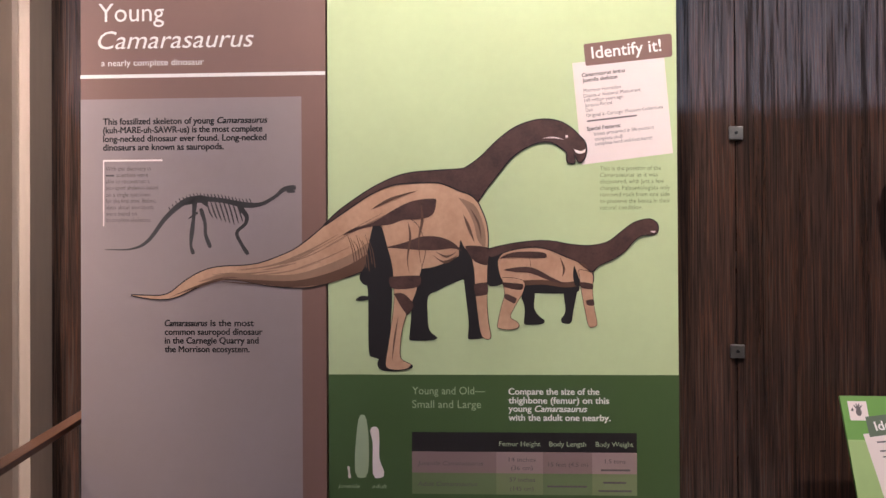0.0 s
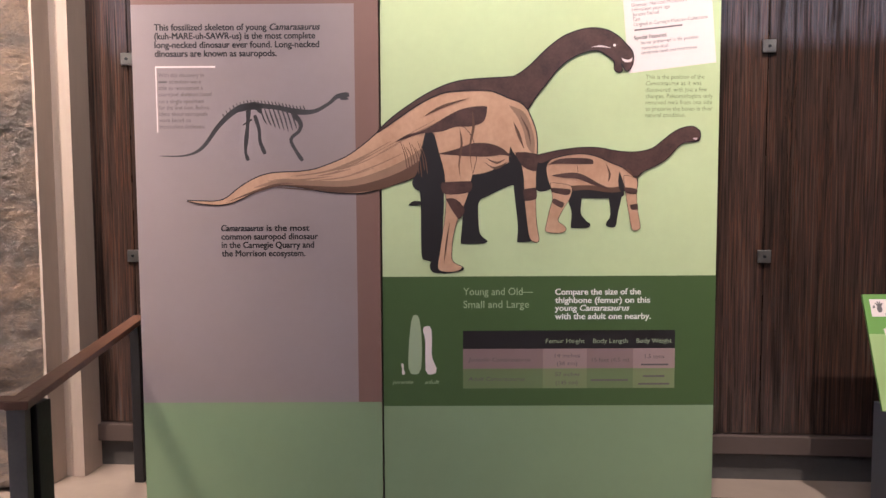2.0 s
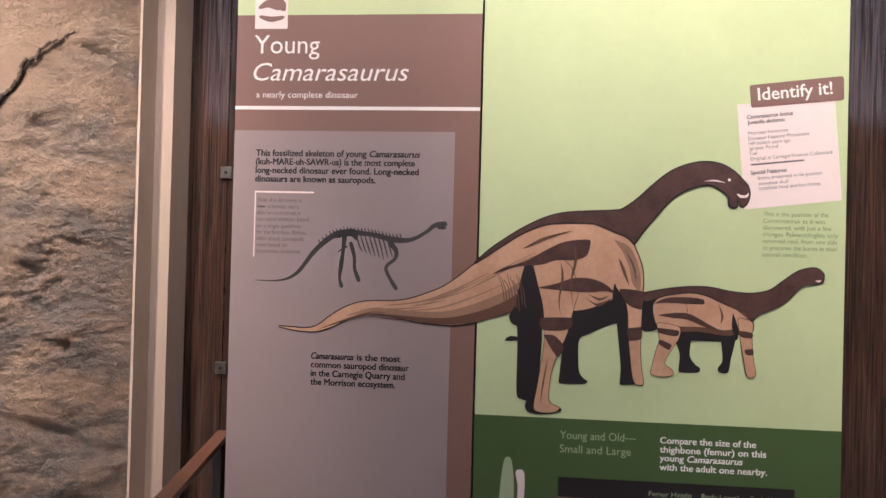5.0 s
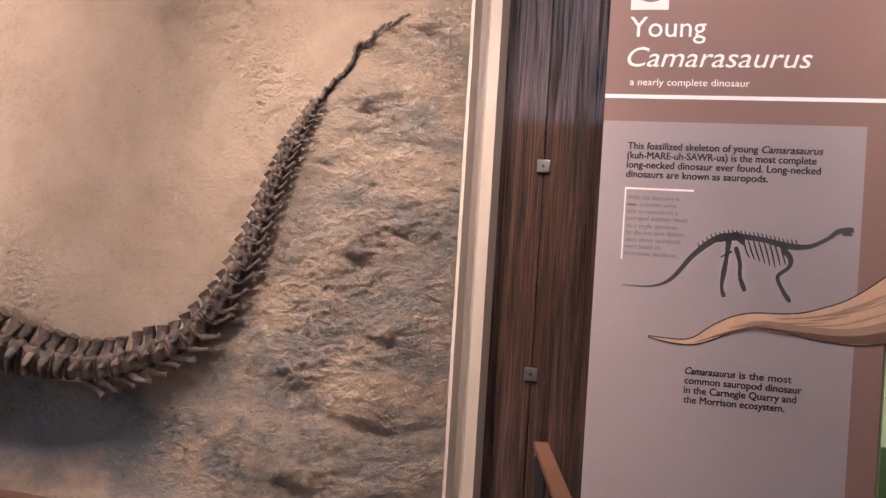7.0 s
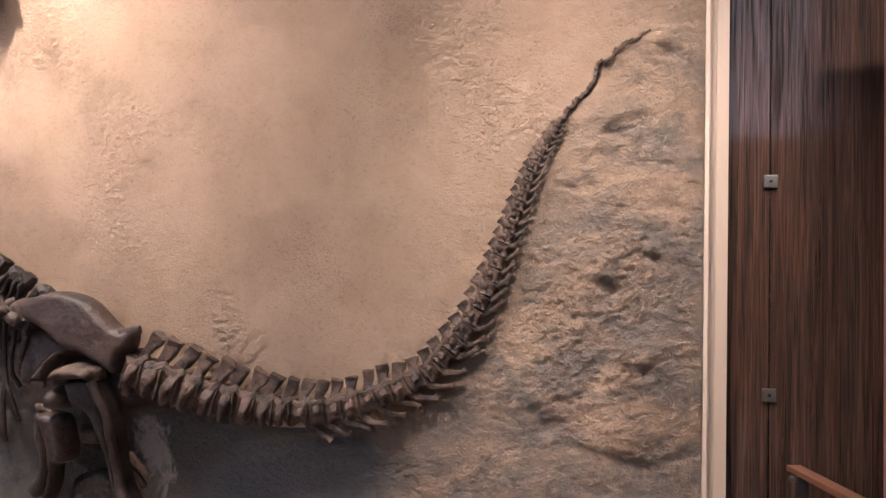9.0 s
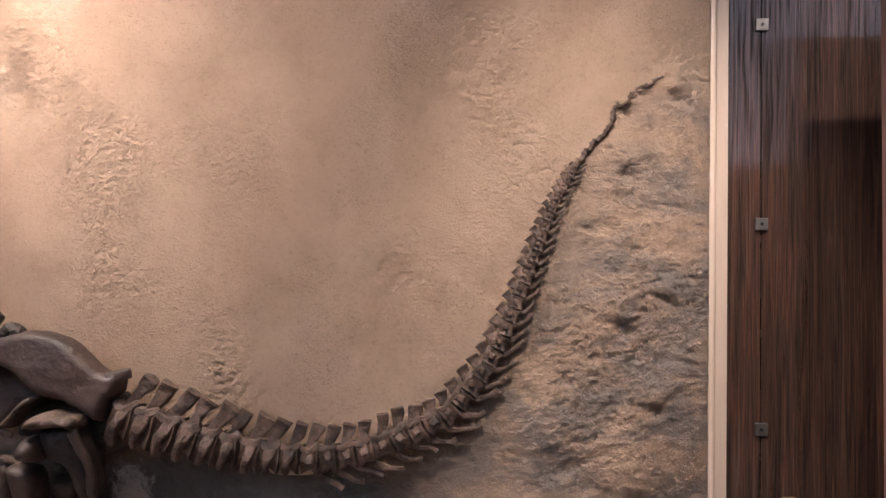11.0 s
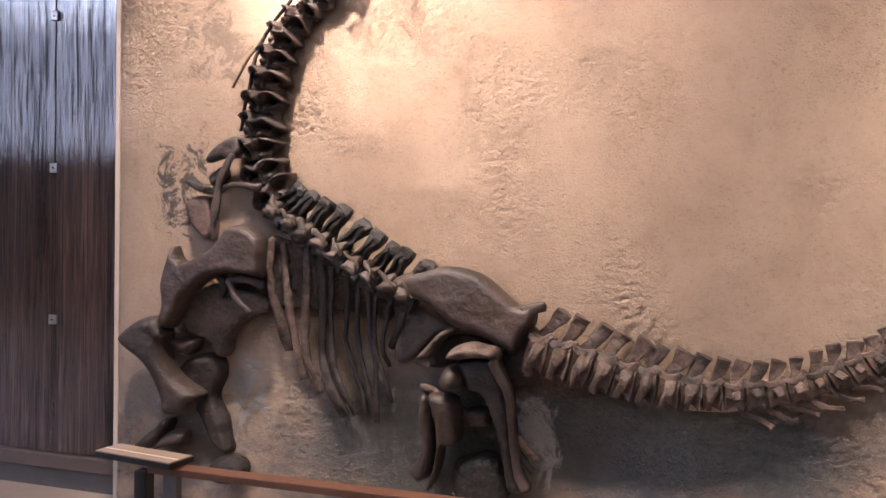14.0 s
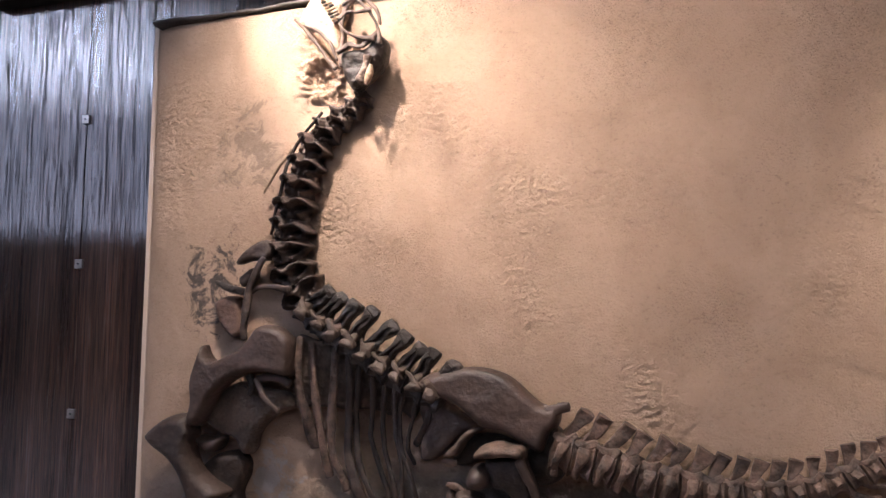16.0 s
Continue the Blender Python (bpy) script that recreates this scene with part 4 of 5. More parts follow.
# printed skeleton drawing
bm = bmesh.new()
ribbon(bm, [(214, 375, 0.6), (260, 374, 1.6), (290, 360, 3), (320, 322, 4), (350, 296, 5), (375, 288, 5), (420, 291, 4), (460, 299, 5), (490, 298, 3.5), (515, 285, 3), (530, 273, 4), (549, 270, 5)], 3)
ribbon(bm, [(536, 277, 2), (549, 277, 2)], 3)
for i in range(9):
    a = 394 + 7.5 * i
    ribbon(bm, [(a, 294, 1.1), (a + 6, 312, 1.3), (a + 11, 333 - abs(i - 5) * 2.5, 0.8)], 3, 0, 3)
for i in range(24):
    a = 330 + 6.2 * i
    b = np.interp(a, (330, 350, 375, 420, 460, 490), (312, 296, 288, 291, 299, 298))
    ribbon(bm, [(a, b - 3, 1.2), (a - 3, b - 10, 0.9)], 3, 0, 2)
for leg in ([(373, 292, 5), (371, 320, 3), (368, 345, 4), (366, 368, 2.4), (370, 382, 4)], [(384, 306, 4), (391, 330, 3), (392, 350, 3), (400, 371, 4)], [(452, 303, 5), (464, 318, 4), (462, 332, 3), (447, 347, 3), (456, 368, 3), (466, 383, 4)], [(352, 298, 2), (384, 288, 7), (395, 300, 3)], [(362, 322, 1), (378, 312, 2)]):
    ribbon(bm, leg, 3, 0, 4)
part("skeleton_drawing", bm, ink("print_dark_grey", (0.05, 0.042, 0.042)), sign, "printed grey dinosaur skeleton drawing")

# ---------- the mounted skeleton ----------
skeleton = thing("dinosaur_skeleton", pose(0, 0, 0), "dark brown long-necked dinosaur skeleton mounted on a rock slab", "skeleton")
SEED = [0.0]


def bone(name, points, mat=None, label="", sides=10, steps=5, rough=0.006, square=0.75):
    """One bone along points of (x, z, half width, distance before the slab, half depth)."""
    SEED[0] += 3.7
    bm = bmesh.new()
    sweep(bm, [(x, rock_y(x, z) - off, z, w, d) for x, z, w, off, d in points], steps, sides, rough, SEED[0], square)
    return part(name, bm, mat or M_BONE, skeleton, label, True)


def limb(name, rows, off, mat=None, flat_by=0.55, label="", rough=0.006):
    return bone(name, [(x, z, w, off, max(w * flat_by, 0.008)) for x, z, w in rows], mat, label, 12, 6, rough)


def plate(name, outline, off, thick, edge=0.04, mat=None, label="", cell=0.011, lump=0.5):
    """A bone with a free outline of (x, z): domed towards the viewer with a rounded edge, and closed to the back."""
    SEED[0] += 2.3
    p = np.array(outline + outline[:3], float)
    rim = []
    for i in range(1, len(outline) + 1):
        q0, q1, q2, q3 = p[i - 1], p[i], p[i + 1], p[(i + 2) % len(p)]
        for t in (0.0, 0.34, 0.67):
            rim.append(0.5 * (2 * q1 + (q2 - q0) * t + (2 * q0 - 5 * q1 + 4 * q2 - q3) * t * t + (3 * q1 - q0 - 3 * q2 + q3) * t ** 3))
    rim = np.array(rim)
    nxt = np.roll(rim, -1, 0)
    seg = nxt - rim
    x0, z0 = rim.min(0) - cell
    nx, nz = [int(v / cell) + 3 for v in (rim.max(0) - rim.min(0))]
    gx, gz = np.meshgrid(x0 + cell * np.arange(nx), z0 + cell * np.arange(nz), indexing="ij")
    pts = np.stack([gx.ravel(), gz.ravel()], 1)

    def inside(q):
        a, b = rim[None], nxt[None]
        cross = ((a[..., 1] > q[:, None, 1]) != (b[..., 1] > q[:, None, 1])) & (q[:, None, 0] < (b[..., 0] - a[..., 0]) * (q[:, None, 1] - a[..., 1]) / (b[..., 1] - a[..., 1] + 1e-12) + a[..., 0])
        return cross.sum(1) % 2 == 1

    f = np.clip(((pts[:, None] - rim[None]) * seg[None]).sum(2) / ((seg ** 2).sum(1)[None] + 1e-12), 0, 1)
    near = rim[None] + f[..., None] * seg[None]
    dist = np.linalg.norm(pts[:, None] - near, axis=2)
    best = dist.argmin(1)
    dmin, foot = dist.min(1), near[np.arange(len(pts)), best]
    ins = inside(pts)
    cells = [(i, j) for i in range(nx - 1) for j in range(nz - 1)]
    flag = ins.reshape(nx, nz)
    keep = [bool(flag[i:i + 2, j:j + 2].any()) for i, j in cells]
    bm = bmesh.new()
    made = {}

    def vert(i, j):
        k = i * nz + j
        if k not in made:
            x, z = pts[k] if ins[k] else foot[k]
            d = dmin[k] if ins[k] else 0.0
            u = min(d / edge, 1.0)
            h = thick * math.sqrt(max(0.0, 1 - (1 - u) ** 2)) * (1 + 0.25 * lump * noise.noise(Vector((x * 9 + SEED[0], 1, z * 9))))
            h -= 0.45 * lump * thick * max(0.0, noise.noise(Vector((x * 5 + SEED[0] * 3, 7, z * 5)))) * u
            h += 0.005 * lump * noise.fractal(Vector((x * 40, SEED[0], z * 40)), 0.8, 2.0, 2) * u
            made[k] = bm.verts.new((x, rock_y(x, z) - off - h, z))
        return made[k]

    for (i, j), ok in zip(cells, keep):
        if ok:
            bm.faces.new((vert(i, j), vert(i + 1, j), vert(i + 1, j + 1), vert(i, j + 1)))
    bmesh.ops.remove_doubles(bm, verts=bm.verts[:], dist=0.0025)
    border = [e for e in bm.edges if len(e.link_faces) == 1]
    ext = bmesh.ops.extrude_edge_only(bm, edges=border)
    for v in ext["geom"]:
        if isinstance(v, bmesh.types.BMVert):
            v.co.y += 0.03
    bmesh.ops.remove_doubles(bm, verts=bm.verts[:], dist=0.0008)
    bmesh.ops.recalc_face_normals(bm, faces=bm.faces[:])
    return part(name, bm, mat or M_BONE, skeleton, label, True)



# backbone from the head to the tip of the tail: x, z, height of a vertebra
SPINE = [(-4.44, 2.50, 0.10), (-4.52, 2.42, 0.13), (-4.61, 2.36, 0.16), (-4.70, 2.27, 0.19), (-4.755, 2.15, 0.20), (-4.785, 2.03, 0.21), (-4.805, 1.92, 0.22), (-4.825, 1.83, 0.23), (-4.81, 1.73, 0.23),
         (-4.76, 1.62, 0.23), (-4.67, 1.53, 0.24), (-4.56, 1.465, 0.26), (-4.44, 1.395, 0.27), (-4.33, 1.325, 0.27), (-4.22, 1.265, 0.26), (-4.08, 1.20, 0.26), (-3.92, 1.12, 0.26), (-3.76, 1.045, 0.27),
         (-3.61, 1.01, 0.285), (-3.48, 0.978, 0.275), (-3.33, 0.935, 0.26), (-3.18, 0.902, 0.235), (-3.03, 0.885, 0.205), (-2.90, 0.883, 0.185), (-2.78, 0.902, 0.175), (-2.66, 0.938, 0.170), (-2.54, 0.99, 0.165),
         (-2.44, 1.05, 0.158), (-2.37, 1.13, 0.15), (-2.31, 1.21, 0.142), (-2.255, 1.31, 0.132), (-2.21, 1.42, 0.12), (-2.14, 1.61, 0.102), (-2.08, 1.78, 0.085), (-2.03, 1.88, 0.07), (-1.98, 1.96, 0.056),
         (-1.93, 2.03, 0.046), (-1.88, 2.09, 0.038), (-1.85, 2.15, 0.034), (-1.835, 2.185, 0.029), (-1.79, 2.21, 0.027), (-1.775, 2.245, 0.026), (-1.74, 2.268, 0.023), (-1.66, 2.31, 0.020)]
SPINE = [(x, z, h * (1.0 if k < 26 else max(0.88, 1.0 - 0.02 * (k - 25)) if h > 0.04 else 1.0)) for k, (x, z, h) in enumerate(SPINE)]
curve = spline(SPINE, 12)
arc = np.concatenate([[0], np.cumsum(np.hypot(np.diff(curve[:, 0]), np.diff(curve[:, 1])))])


def along(s):
    return [float(np.interp(s, arc, curve[:, k])) for k in range(3)]


HIP0, HIP1 = float(np.interp(-4.18, curve[60:220, 0], arc[60:220])), float(np.interp(-3.66, curve[100:260, 0], arc[100:260]))
NECK_END = float(arc[9 * 12 + 2])


def saddle(bm, c, t, n, out, h, gap, rng):
    """A neck vertebra seen from its back: a two-humped ridge across, a keel behind it and a deep pit on either side."""
    nu, nv, k = 18, 26, rng.random() * 50
    keel, tilt, tall = 0.10 + 0.08 * rng.random(), (rng.random() - 0.5) * 0.25, 0.22 + 0.10 * rng.random()
    rows = []
    for i in range(nu + 1):
        u = -0.60 + 1.22 * i / nu
        half = h * (0.33 + 0.19 * math.exp(-((u + 0.02) / 0.24) ** 2))
        row = []
        for j in range(nv + 1):
            v = -1 + 2 * j / nv
            a = abs(v)
            ridge = -0.24 + 1.25 * (a - 0.5) ** 2 + tilt * v
            up = 0.26 * math.sqrt(max(0.0, 1 - a ** 3)) * (1 - 0.55 * max(0.0, -u - 0.3) / 0.3)
            up += tall * math.exp(-((u - ridge) / (0.085 + 0.05 * (u > ridge))) ** 2) * (1 - 0.7 * a ** 5)
            up += keel * math.exp(-(v / 0.12) ** 2) * (u > ridge)
            up += 0.16 * math.exp(-((u - 0.42) / 0.14) ** 2 - ((a - 0.52) / 0.14) ** 2)
            up -= 0.26 * math.exp(-((u - ridge - 0.28) / 0.13) ** 2 - ((a - 0.42) / 0.17) ** 2)
            wob = noise.noise_vector(Vector((u * 4 + k, v * 3, k)))
            up += 0.05 * wob.z
            row.append(bm.verts.new(c + t * ((u + 0.05 * wob.x) * gap) + n * (v * half * (1 + 0.12 * wob.y)) + out * (up * h)))
        rows.append(row)
    for i in range(nu):
        for j in range(nv):
            bm.faces.new((rows[i][j], rows[i + 1][j], rows[i + 1][j + 1], rows[i][j + 1]))
    rim = rows[0][:] + [r[-1] for r in rows[1:]] + rows[-1][-2::-1] + [r[0] for r in rows[-2:0:-1]]
    back = [bm.verts.new(c + (v.co - c) * 0.8 - out * ((v.co - c).dot(out) * 0.8 + 0.16 * h)) for v in rim]
    for q in range(len(rim)):
        bm.faces.new((rim[q - 1], rim[q], back[q], back[q - 1]))
    bm.faces.new(back)
    bmesh.ops.recalc_face_normals(bm, faces=bm.faces[:])


def vertebra(s, gap, kind):
    x, z, h = along(s)
    x1, z1, _ = along(min(s + 0.02, arc[-1]))
    x0, z0, _ = along(max(s - 0.02, 0))
    t = Vector((x1 - x0, 0, z1 - z0)).normalized()
    n = Vector((-t.z, 0, t.x))
    c = Vector((x, rock_y(x, z) - (0.004 + 0.10 * h if kind == "neck" else 0.010 + 0.18 * h if h < 0.07 else 0.016 + 0.18 * h if h < 0.17 else 0.030 + 0.19 * h), z))
    out = Vector((0, -1, 0))
    bm = bmesh.new()
    SEED[0] += 1.9
    rng = random.Random(int(SEED[0] * 10))
    wob = lambda k: (rng.random() - 0.5) * k

    def rod(*rows, sides=10, steps=3, square=0.55):
        sweep(bm, [(*(c + t * a * h + n * b * h + out * o * h), w * h, d * h) for a, b, o, w, d in rows], steps, sides, 0.05 * h, SEED[0], square)

    g = gap / h * 0.5
    if h < 0.05:
        c += n * wob(0.25 * h + 0.005)
    if kind == "tail":
        rod((-g * 0.86, -0.12, 0, 0.27, 0.25), (-g * 0.6, -0.12, 0, 0.235, 0.22), (0, -0.12, 0, 0.19, 0.19), (g * 0.6, -0.12, 0, 0.235, 0.22), (g * 0.86, -0.12, 0, 0.27, 0.25), sides=12)
        if h > 0.05:
            lean, up = (0.16 if h > 0.165 else 0.16) + wob(0.06), 0.52 if h > 0.165 else 0.42
            # broad leaning blade with a thickened top edge
            rod((-0.04, 0.04, 0.02, g * 0.50, 0.10), (0.02, 0.20, 0.05, g * 0.46, 0.07), (lean * 0.7, up * 0.76, 0.06, g * 0.72, 0.06), (lean, up + wob(0.04), 0.07, g * (0.80 + wob(0.1)), 0.08), sides=12, square=0.4)
            rod((-g * 1.1, 0.13, 0.12, 0.05, 0.06), (0, 0.08, 0.17, 0.075, 0.07), (g * 0.9, 0.17, 0.11, 0.06, 0.06))
            if h > 0.19:
                # side process hanging before the body of the bone
                rod((0.02, 0.08, 0.10, g * 0.55, 0.08), (0.0, -0.04, 0.22, g * 0.50, 0.08), (-0.03, -0.18, 0.24, g * 0.30, 0.07), (-0.05, -0.34 + wob(0.06), 0.15, g * 0.34, 0.07), sides=12, square=0.6)
            else:
                rod((0.0, 0.0, 0.1, 0.10, 0.08), (0.03, -0.05, 0.28, 0.085, 0.06), (0.05, -0.12 + wob(0.04), 0.36, 0.07, 0.045))
            if h < 0.19:
                # chevron, hooked towards the tip of the tail
                rod((g * 0.5, -0.22, 0.02, 0.11, 0.10), (g * 0.7 + 0.10, -0.42, 0.05, 0.075, 0.07), (g + 0.30 + wob(0.1), -0.58 - wob(0.06), 0.06, 0.05, 0.05), (g + 0.48 + wob(0.1), -0.64, 0.06, 0.075, 0.05), steps=4)
    elif kind == "back":
        rod((-g * 0.9, -0.20, 0, 0.20, 0.20), (0, -0.20, 0, 0.15, 0.15), (g * 0.9, -0.20, 0, 0.20, 0.20))
        lean, top, wide = 0.10 + wob(0.10), 0.50 + wob(0.10), g * 0.80 + wob(0.03)
        # tall blade with a blunt knobbed top
        rod((-0.03, -0.04, 0.05, wide * 0.95, 0.13), (0.0, 0.14, 0.08, wide * 0.75, 0.10), (lean * 0.6, 0.32, 0.10, wide * 0.8, 0.10), (lean * 0.9, top - 0.07, 0.12, wide * 1.05, 0.12), (lean, top, 0.11, wide * 0.9, 0.10), sides=12, square=0.42)
        rod((-wide * 0.7, 0.02, 0.18, 0.03, 0.05), (lean * 0.5 - wide * 0.5, 0.22, 0.22, 0.03, 0.05), (lean * 0.9 - wide * 0.3, top - 0.08, 0.22, 0.05, 0.05))
        rod((wide * 0.4, -0.02, 0.16, 0.03, 0.05), (lean * 0.5 + wide * 0.3, 0.20, 0.20, 0.03, 0.04), (lean * 0.9 + wide * 0.3, top - 0.12, 0.20, 0.04, 0.05))
        # side process that the rib hangs from
        side = bmesh.new()
        for rows in (((0.0, 0.02, 0.1, 0.08, 0.08), (0.02, -0.06, 0.34, 0.07, 0.07), (0.04, -0.14 + wob(0.05), 0.46, 0.12, 0.06)), ((-g * 1.0, 0.04, 0.30, 0.03, 0.05), (0, -0.02, 0.38, 0.05, 0.05), (g * 0.9, -0.08, 0.34, 0.03, 0.05))):
            sweep(side, [(*(c + t * a * h + n * b * h + out * o * h), w * h, d * h) for a, b, o, w, d in rows], 4, 10, 0.07 * h, SEED[0], 0.55)
        part("side_process", side, M_PROCESS, skeleton, "", True)
    else:
        saddle(bm, c, t, n, out, h, gap, rng)
    part("vertebra", bm, M_BONE_TAIL if kind == "tail" else M_BONE_BACK if kind == "back" else M_BONE_NECK, skeleton, "", kind == "neck" or h < 0.05)


s = 0.03
while s < arc[-1] - 0.008:
    h = along(s)[2]
    kind = "neck" if s < NECK_END else "back" if s < HIP0 + 0.05 else "tail"
    gap = {"neck": 0.025 + 0.35 * h, "back": 0.082, "tail": max(0.024, 0.46 * h if h < 0.13 else 0.060 + 0.14 * (h - 0.13))}[kind]
    if not HIP0 + 0.12 < s < HIP1 - 0.02:
        vertebra(s + gap / 2, gap, kind)
    s += gap

# matrix left between the ribs, and the ribs
plate("rib_matrix", [(-4.792, 1.393), (-4.705, 1.395), (-4.585, 1.363), (-4.47, 1.308), (-4.348, 1.219), (-4.218, 1.168), (-4.253, 1.061), (-4.309, 1.091), (-4.355, 1.064), (-4.446, 1.092), (-4.566, 1.087), (-4.6, 1.096), (-4.658, 1.098), (-4.719, 1.101), (-4.783, 1.105)], 0.02, 0.035, 0.02, M_MATRIX, "grey brown rock left between the ribs", 0.011)
bone("rib", [(-4.735, 1.405, 0.0158, 0.085, 0.0095), (-4.738, 1.287, 0.0158, 0.094, 0.0095), (-4.73, 1.17, 0.0158, 0.096, 0.0095), (-4.71, 1.076, 0.0247, 0.087, 0.0148), (-4.697, 0.991, 0.0292, 0.067, 0.0175), (-4.685, 0.929, 0.027, 0.04, 0.0162)], M_BONE_TAIL, "", 9, 5, 0.005)
bone("rib", [(-4.681, 1.383, 0.0135, 0.085, 0.009), (-4.671, 1.243, 0.0158, 0.094, 0.0095), (-4.661, 1.102, 0.018, 0.096, 0.0108), (-4.649, 0.995, 0.0158, 0.087, 0.0095), (-4.634, 0.888, 0.018, 0.067, 0.0108), (-4.616, 0.806, 0.0202, 0.04, 0.0121)], M_BONE_TAIL, "", 9, 5, 0.005)
bone("rib", [(-4.571, 1.362, 0.0158, 0.085, 0.0095), (-4.578, 1.223, 0.018, 0.092, 0.0108), (-4.597, 1.092, 0.0202, 0.096, 0.0121), (-4.602, 0.974, 0.018, 0.092, 0.0108), (-4.592, 0.891, 0.018, 0.081, 0.0108), (-4.563, 0.826, 0.018, 0.062, 0.0108), (-4.532, 0.757, 0.0247, 0.04, 0.0148)], M_BONE_TAIL, "", 9, 5, 0.005)
bone("rib", [(-4.513, 1.329, 0.0135, 0.085, 0.009), (-4.512, 1.202, 0.0158, 0.092, 0.0095), (-4.526, 1.071, 0.018, 0.096, 0.0108), (-4.533, 0.941, 0.018, 0.095, 0.0108), (-4.515, 0.862, 0.0202, 0.089, 0.0121), (-4.479, 0.773, 0.0225, 0.076, 0.0135), (-4.446, 0.712, 0.0247, 0.059, 0.0148), (-4.422, 0.67, 0.0247, 0.04, 0.0148)], M_BONE, "", 9, 5, 0.005)
bone("rib", [(-4.463, 1.308, 0.0112, 0.085, 0.009), (-4.476, 1.18, 0.0135, 0.092, 0.009), (-4.498, 1.037, 0.0135, 0.096, 0.009), (-4.486, 0.898, 0.0158, 0.092, 0.0095), (-4.445, 0.805, 0.0135, 0.081, 0.009), (-4.407, 0.732, 0.0135, 0.062, 0.009), (-4.375, 0.672, 0.0112, 0.04, 0.009)], M_BONE, "", 9, 5, 0.005)
bone("rib", [(-4.405, 1.298, 0.0135, 0.085, 0.009), (-4.411, 1.159, 0.0135, 0.092, 0.009), (-4.431, 1.052, 0.0112, 0.096, 0.009), (-4.432, 0.964, 0.0112, 0.092, 0.009), (-4.396, 0.88, 0.0112, 0.081, 0.009), (-4.356, 0.787, 0.0112, 0.062, 0.009), (-4.333, 0.682, 0.009, 0.04, 0.009)], M_BONE, "", 9, 5, 0.005)
bone("rib", [(-4.342, 1.255, 0.009, 0.085, 0.009), (-4.364, 1.138, 0.0112, 0.092, 0.009), (-4.377, 1.02, 0.0112, 0.096, 0.009), (-4.357, 0.907, 0.0112, 0.092, 0.009), (-4.32, 0.816, 0.0112, 0.081, 0.009), (-4.301, 0.73, 0.0112, 0.062, 0.009), (-4.293, 0.658, 0.0112, 0.04, 0.009)], M_BONE, "", 9, 5, 0.005)
bone("rib", [(-4.302, 1.234, 0.0112, 0.085, 0.009), (-4.314, 1.118, 0.0112, 0.092, 0.009), (-4.311, 1.002, 0.0135, 0.096, 0.009), (-4.287, 0.903, 0.0112, 0.092, 0.009), (-4.276, 0.803, 0.0112, 0.081, 0.009), (-4.28, 0.71, 0.0135, 0.062, 0.009), (-4.286, 0.647, 0.0135, 0.04, 0.009)], M_BONE, "", 9, 5, 0.005)
bone("rib", [(-4.264, 1.19, 0.009, 0.085, 0.009), (-4.293, 1.073, 0.009, 0.094, 0.009), (-4.289, 0.959, 0.009, 0.096, 0.009), (-4.252, 0.872, 0.009, 0.087, 0.009), (-4.233, 0.8, 0.009, 0.067, 0.009), (-4.219, 0.736, 0.0112, 0.04, 0.009)], M_BONE, "", 9, 5, 0.005)
bone("rib", [(-4.207, 1.171, 0.009, 0.085, 0.009), (-4.222, 1.091, 0.009, 0.095, 0.009), (-4.251, 1.008, 0.009, 0.092, 0.009), (-4.255, 0.937, 0.009, 0.072, 0.009), (-4.24, 0.876, 0.009, 0.04, 0.009)], M_BONE, "", 9, 5, 0.005)
bone("rib", [(-4.148, 1.107, 0.0135, 0.085, 0.009), (-4.162, 1.062, 0.0135, 0.096, 0.009), (-4.197, 1.008, 0.0135, 0.081, 0.009), (-4.233, 0.959, 0.0158, 0.04, 0.0095)], M_BONE, "", 9, 5, 0.005)

# hips and hind leg
plate("ilium", [(-4.216, 1.228), (-4.17, 1.248), (-4.11, 1.27), (-4.04, 1.281), (-3.983, 1.294), (-3.915, 1.294), (-3.849, 1.28), (-3.804, 1.261), (-3.765, 1.233), (-3.727, 1.198), (-3.684, 1.163), (-3.641, 1.153), (-3.611, 1.165), (-3.605, 1.112), (-3.617, 1.076), (-3.645, 1.058), (-3.661, 1.012), (-3.684, 0.973), (-3.723, 0.991), (-3.755, 1.013), (-3.798, 1.031), (-3.831, 1.05), (-3.876, 1.054), (-3.921, 1.065), (-3.967, 1.101), (-4.013, 1.137), (-4.061, 1.16), (-4.122, 1.178), (-4.171, 1.186)], 0.11, 0.055, 0.035, M_BONE_HIP, "broad smooth reddish brown hip blade", 0.011)
limb("ilium_spur", [(-3.65, 1.13, 0.030), (-3.605, 1.15, 0.022), (-3.565, 1.158, 0.016)], 0.14, M_BONE_HIP, 0.55, "", 0.006)
plate("pubis_plate", [(-4.205, 1.183), (-4.148, 1.173), (-4.078, 1.144), (-4.024, 1.109), (-3.969, 1.073), (-3.933, 1.041), (-3.998, 1.023), (-4.063, 0.967), (-4.105, 0.93), (-4.151, 0.903), (-4.199, 0.902), (-4.206, 0.964), (-4.191, 1.034), (-4.208, 1.113)], 0.045, 0.04, 0.03, M_BONE_HIP, "", 0.011)
# this bone lies in shadow; the near-black colour carries that
plate("ischium", [(-3.696, 1.049), (-3.633, 1.074), (-3.589, 1.014), (-3.582, 0.93), (-3.621, 0.862), (-3.682, 0.835), (-3.725, 0.853), (-3.75, 0.916), (-3.739, 0.982)], 0.05, 0.05, 0.04, M_BONE_BACK, "bone under the tail root, its shade put into a near-black colour", 0.011)
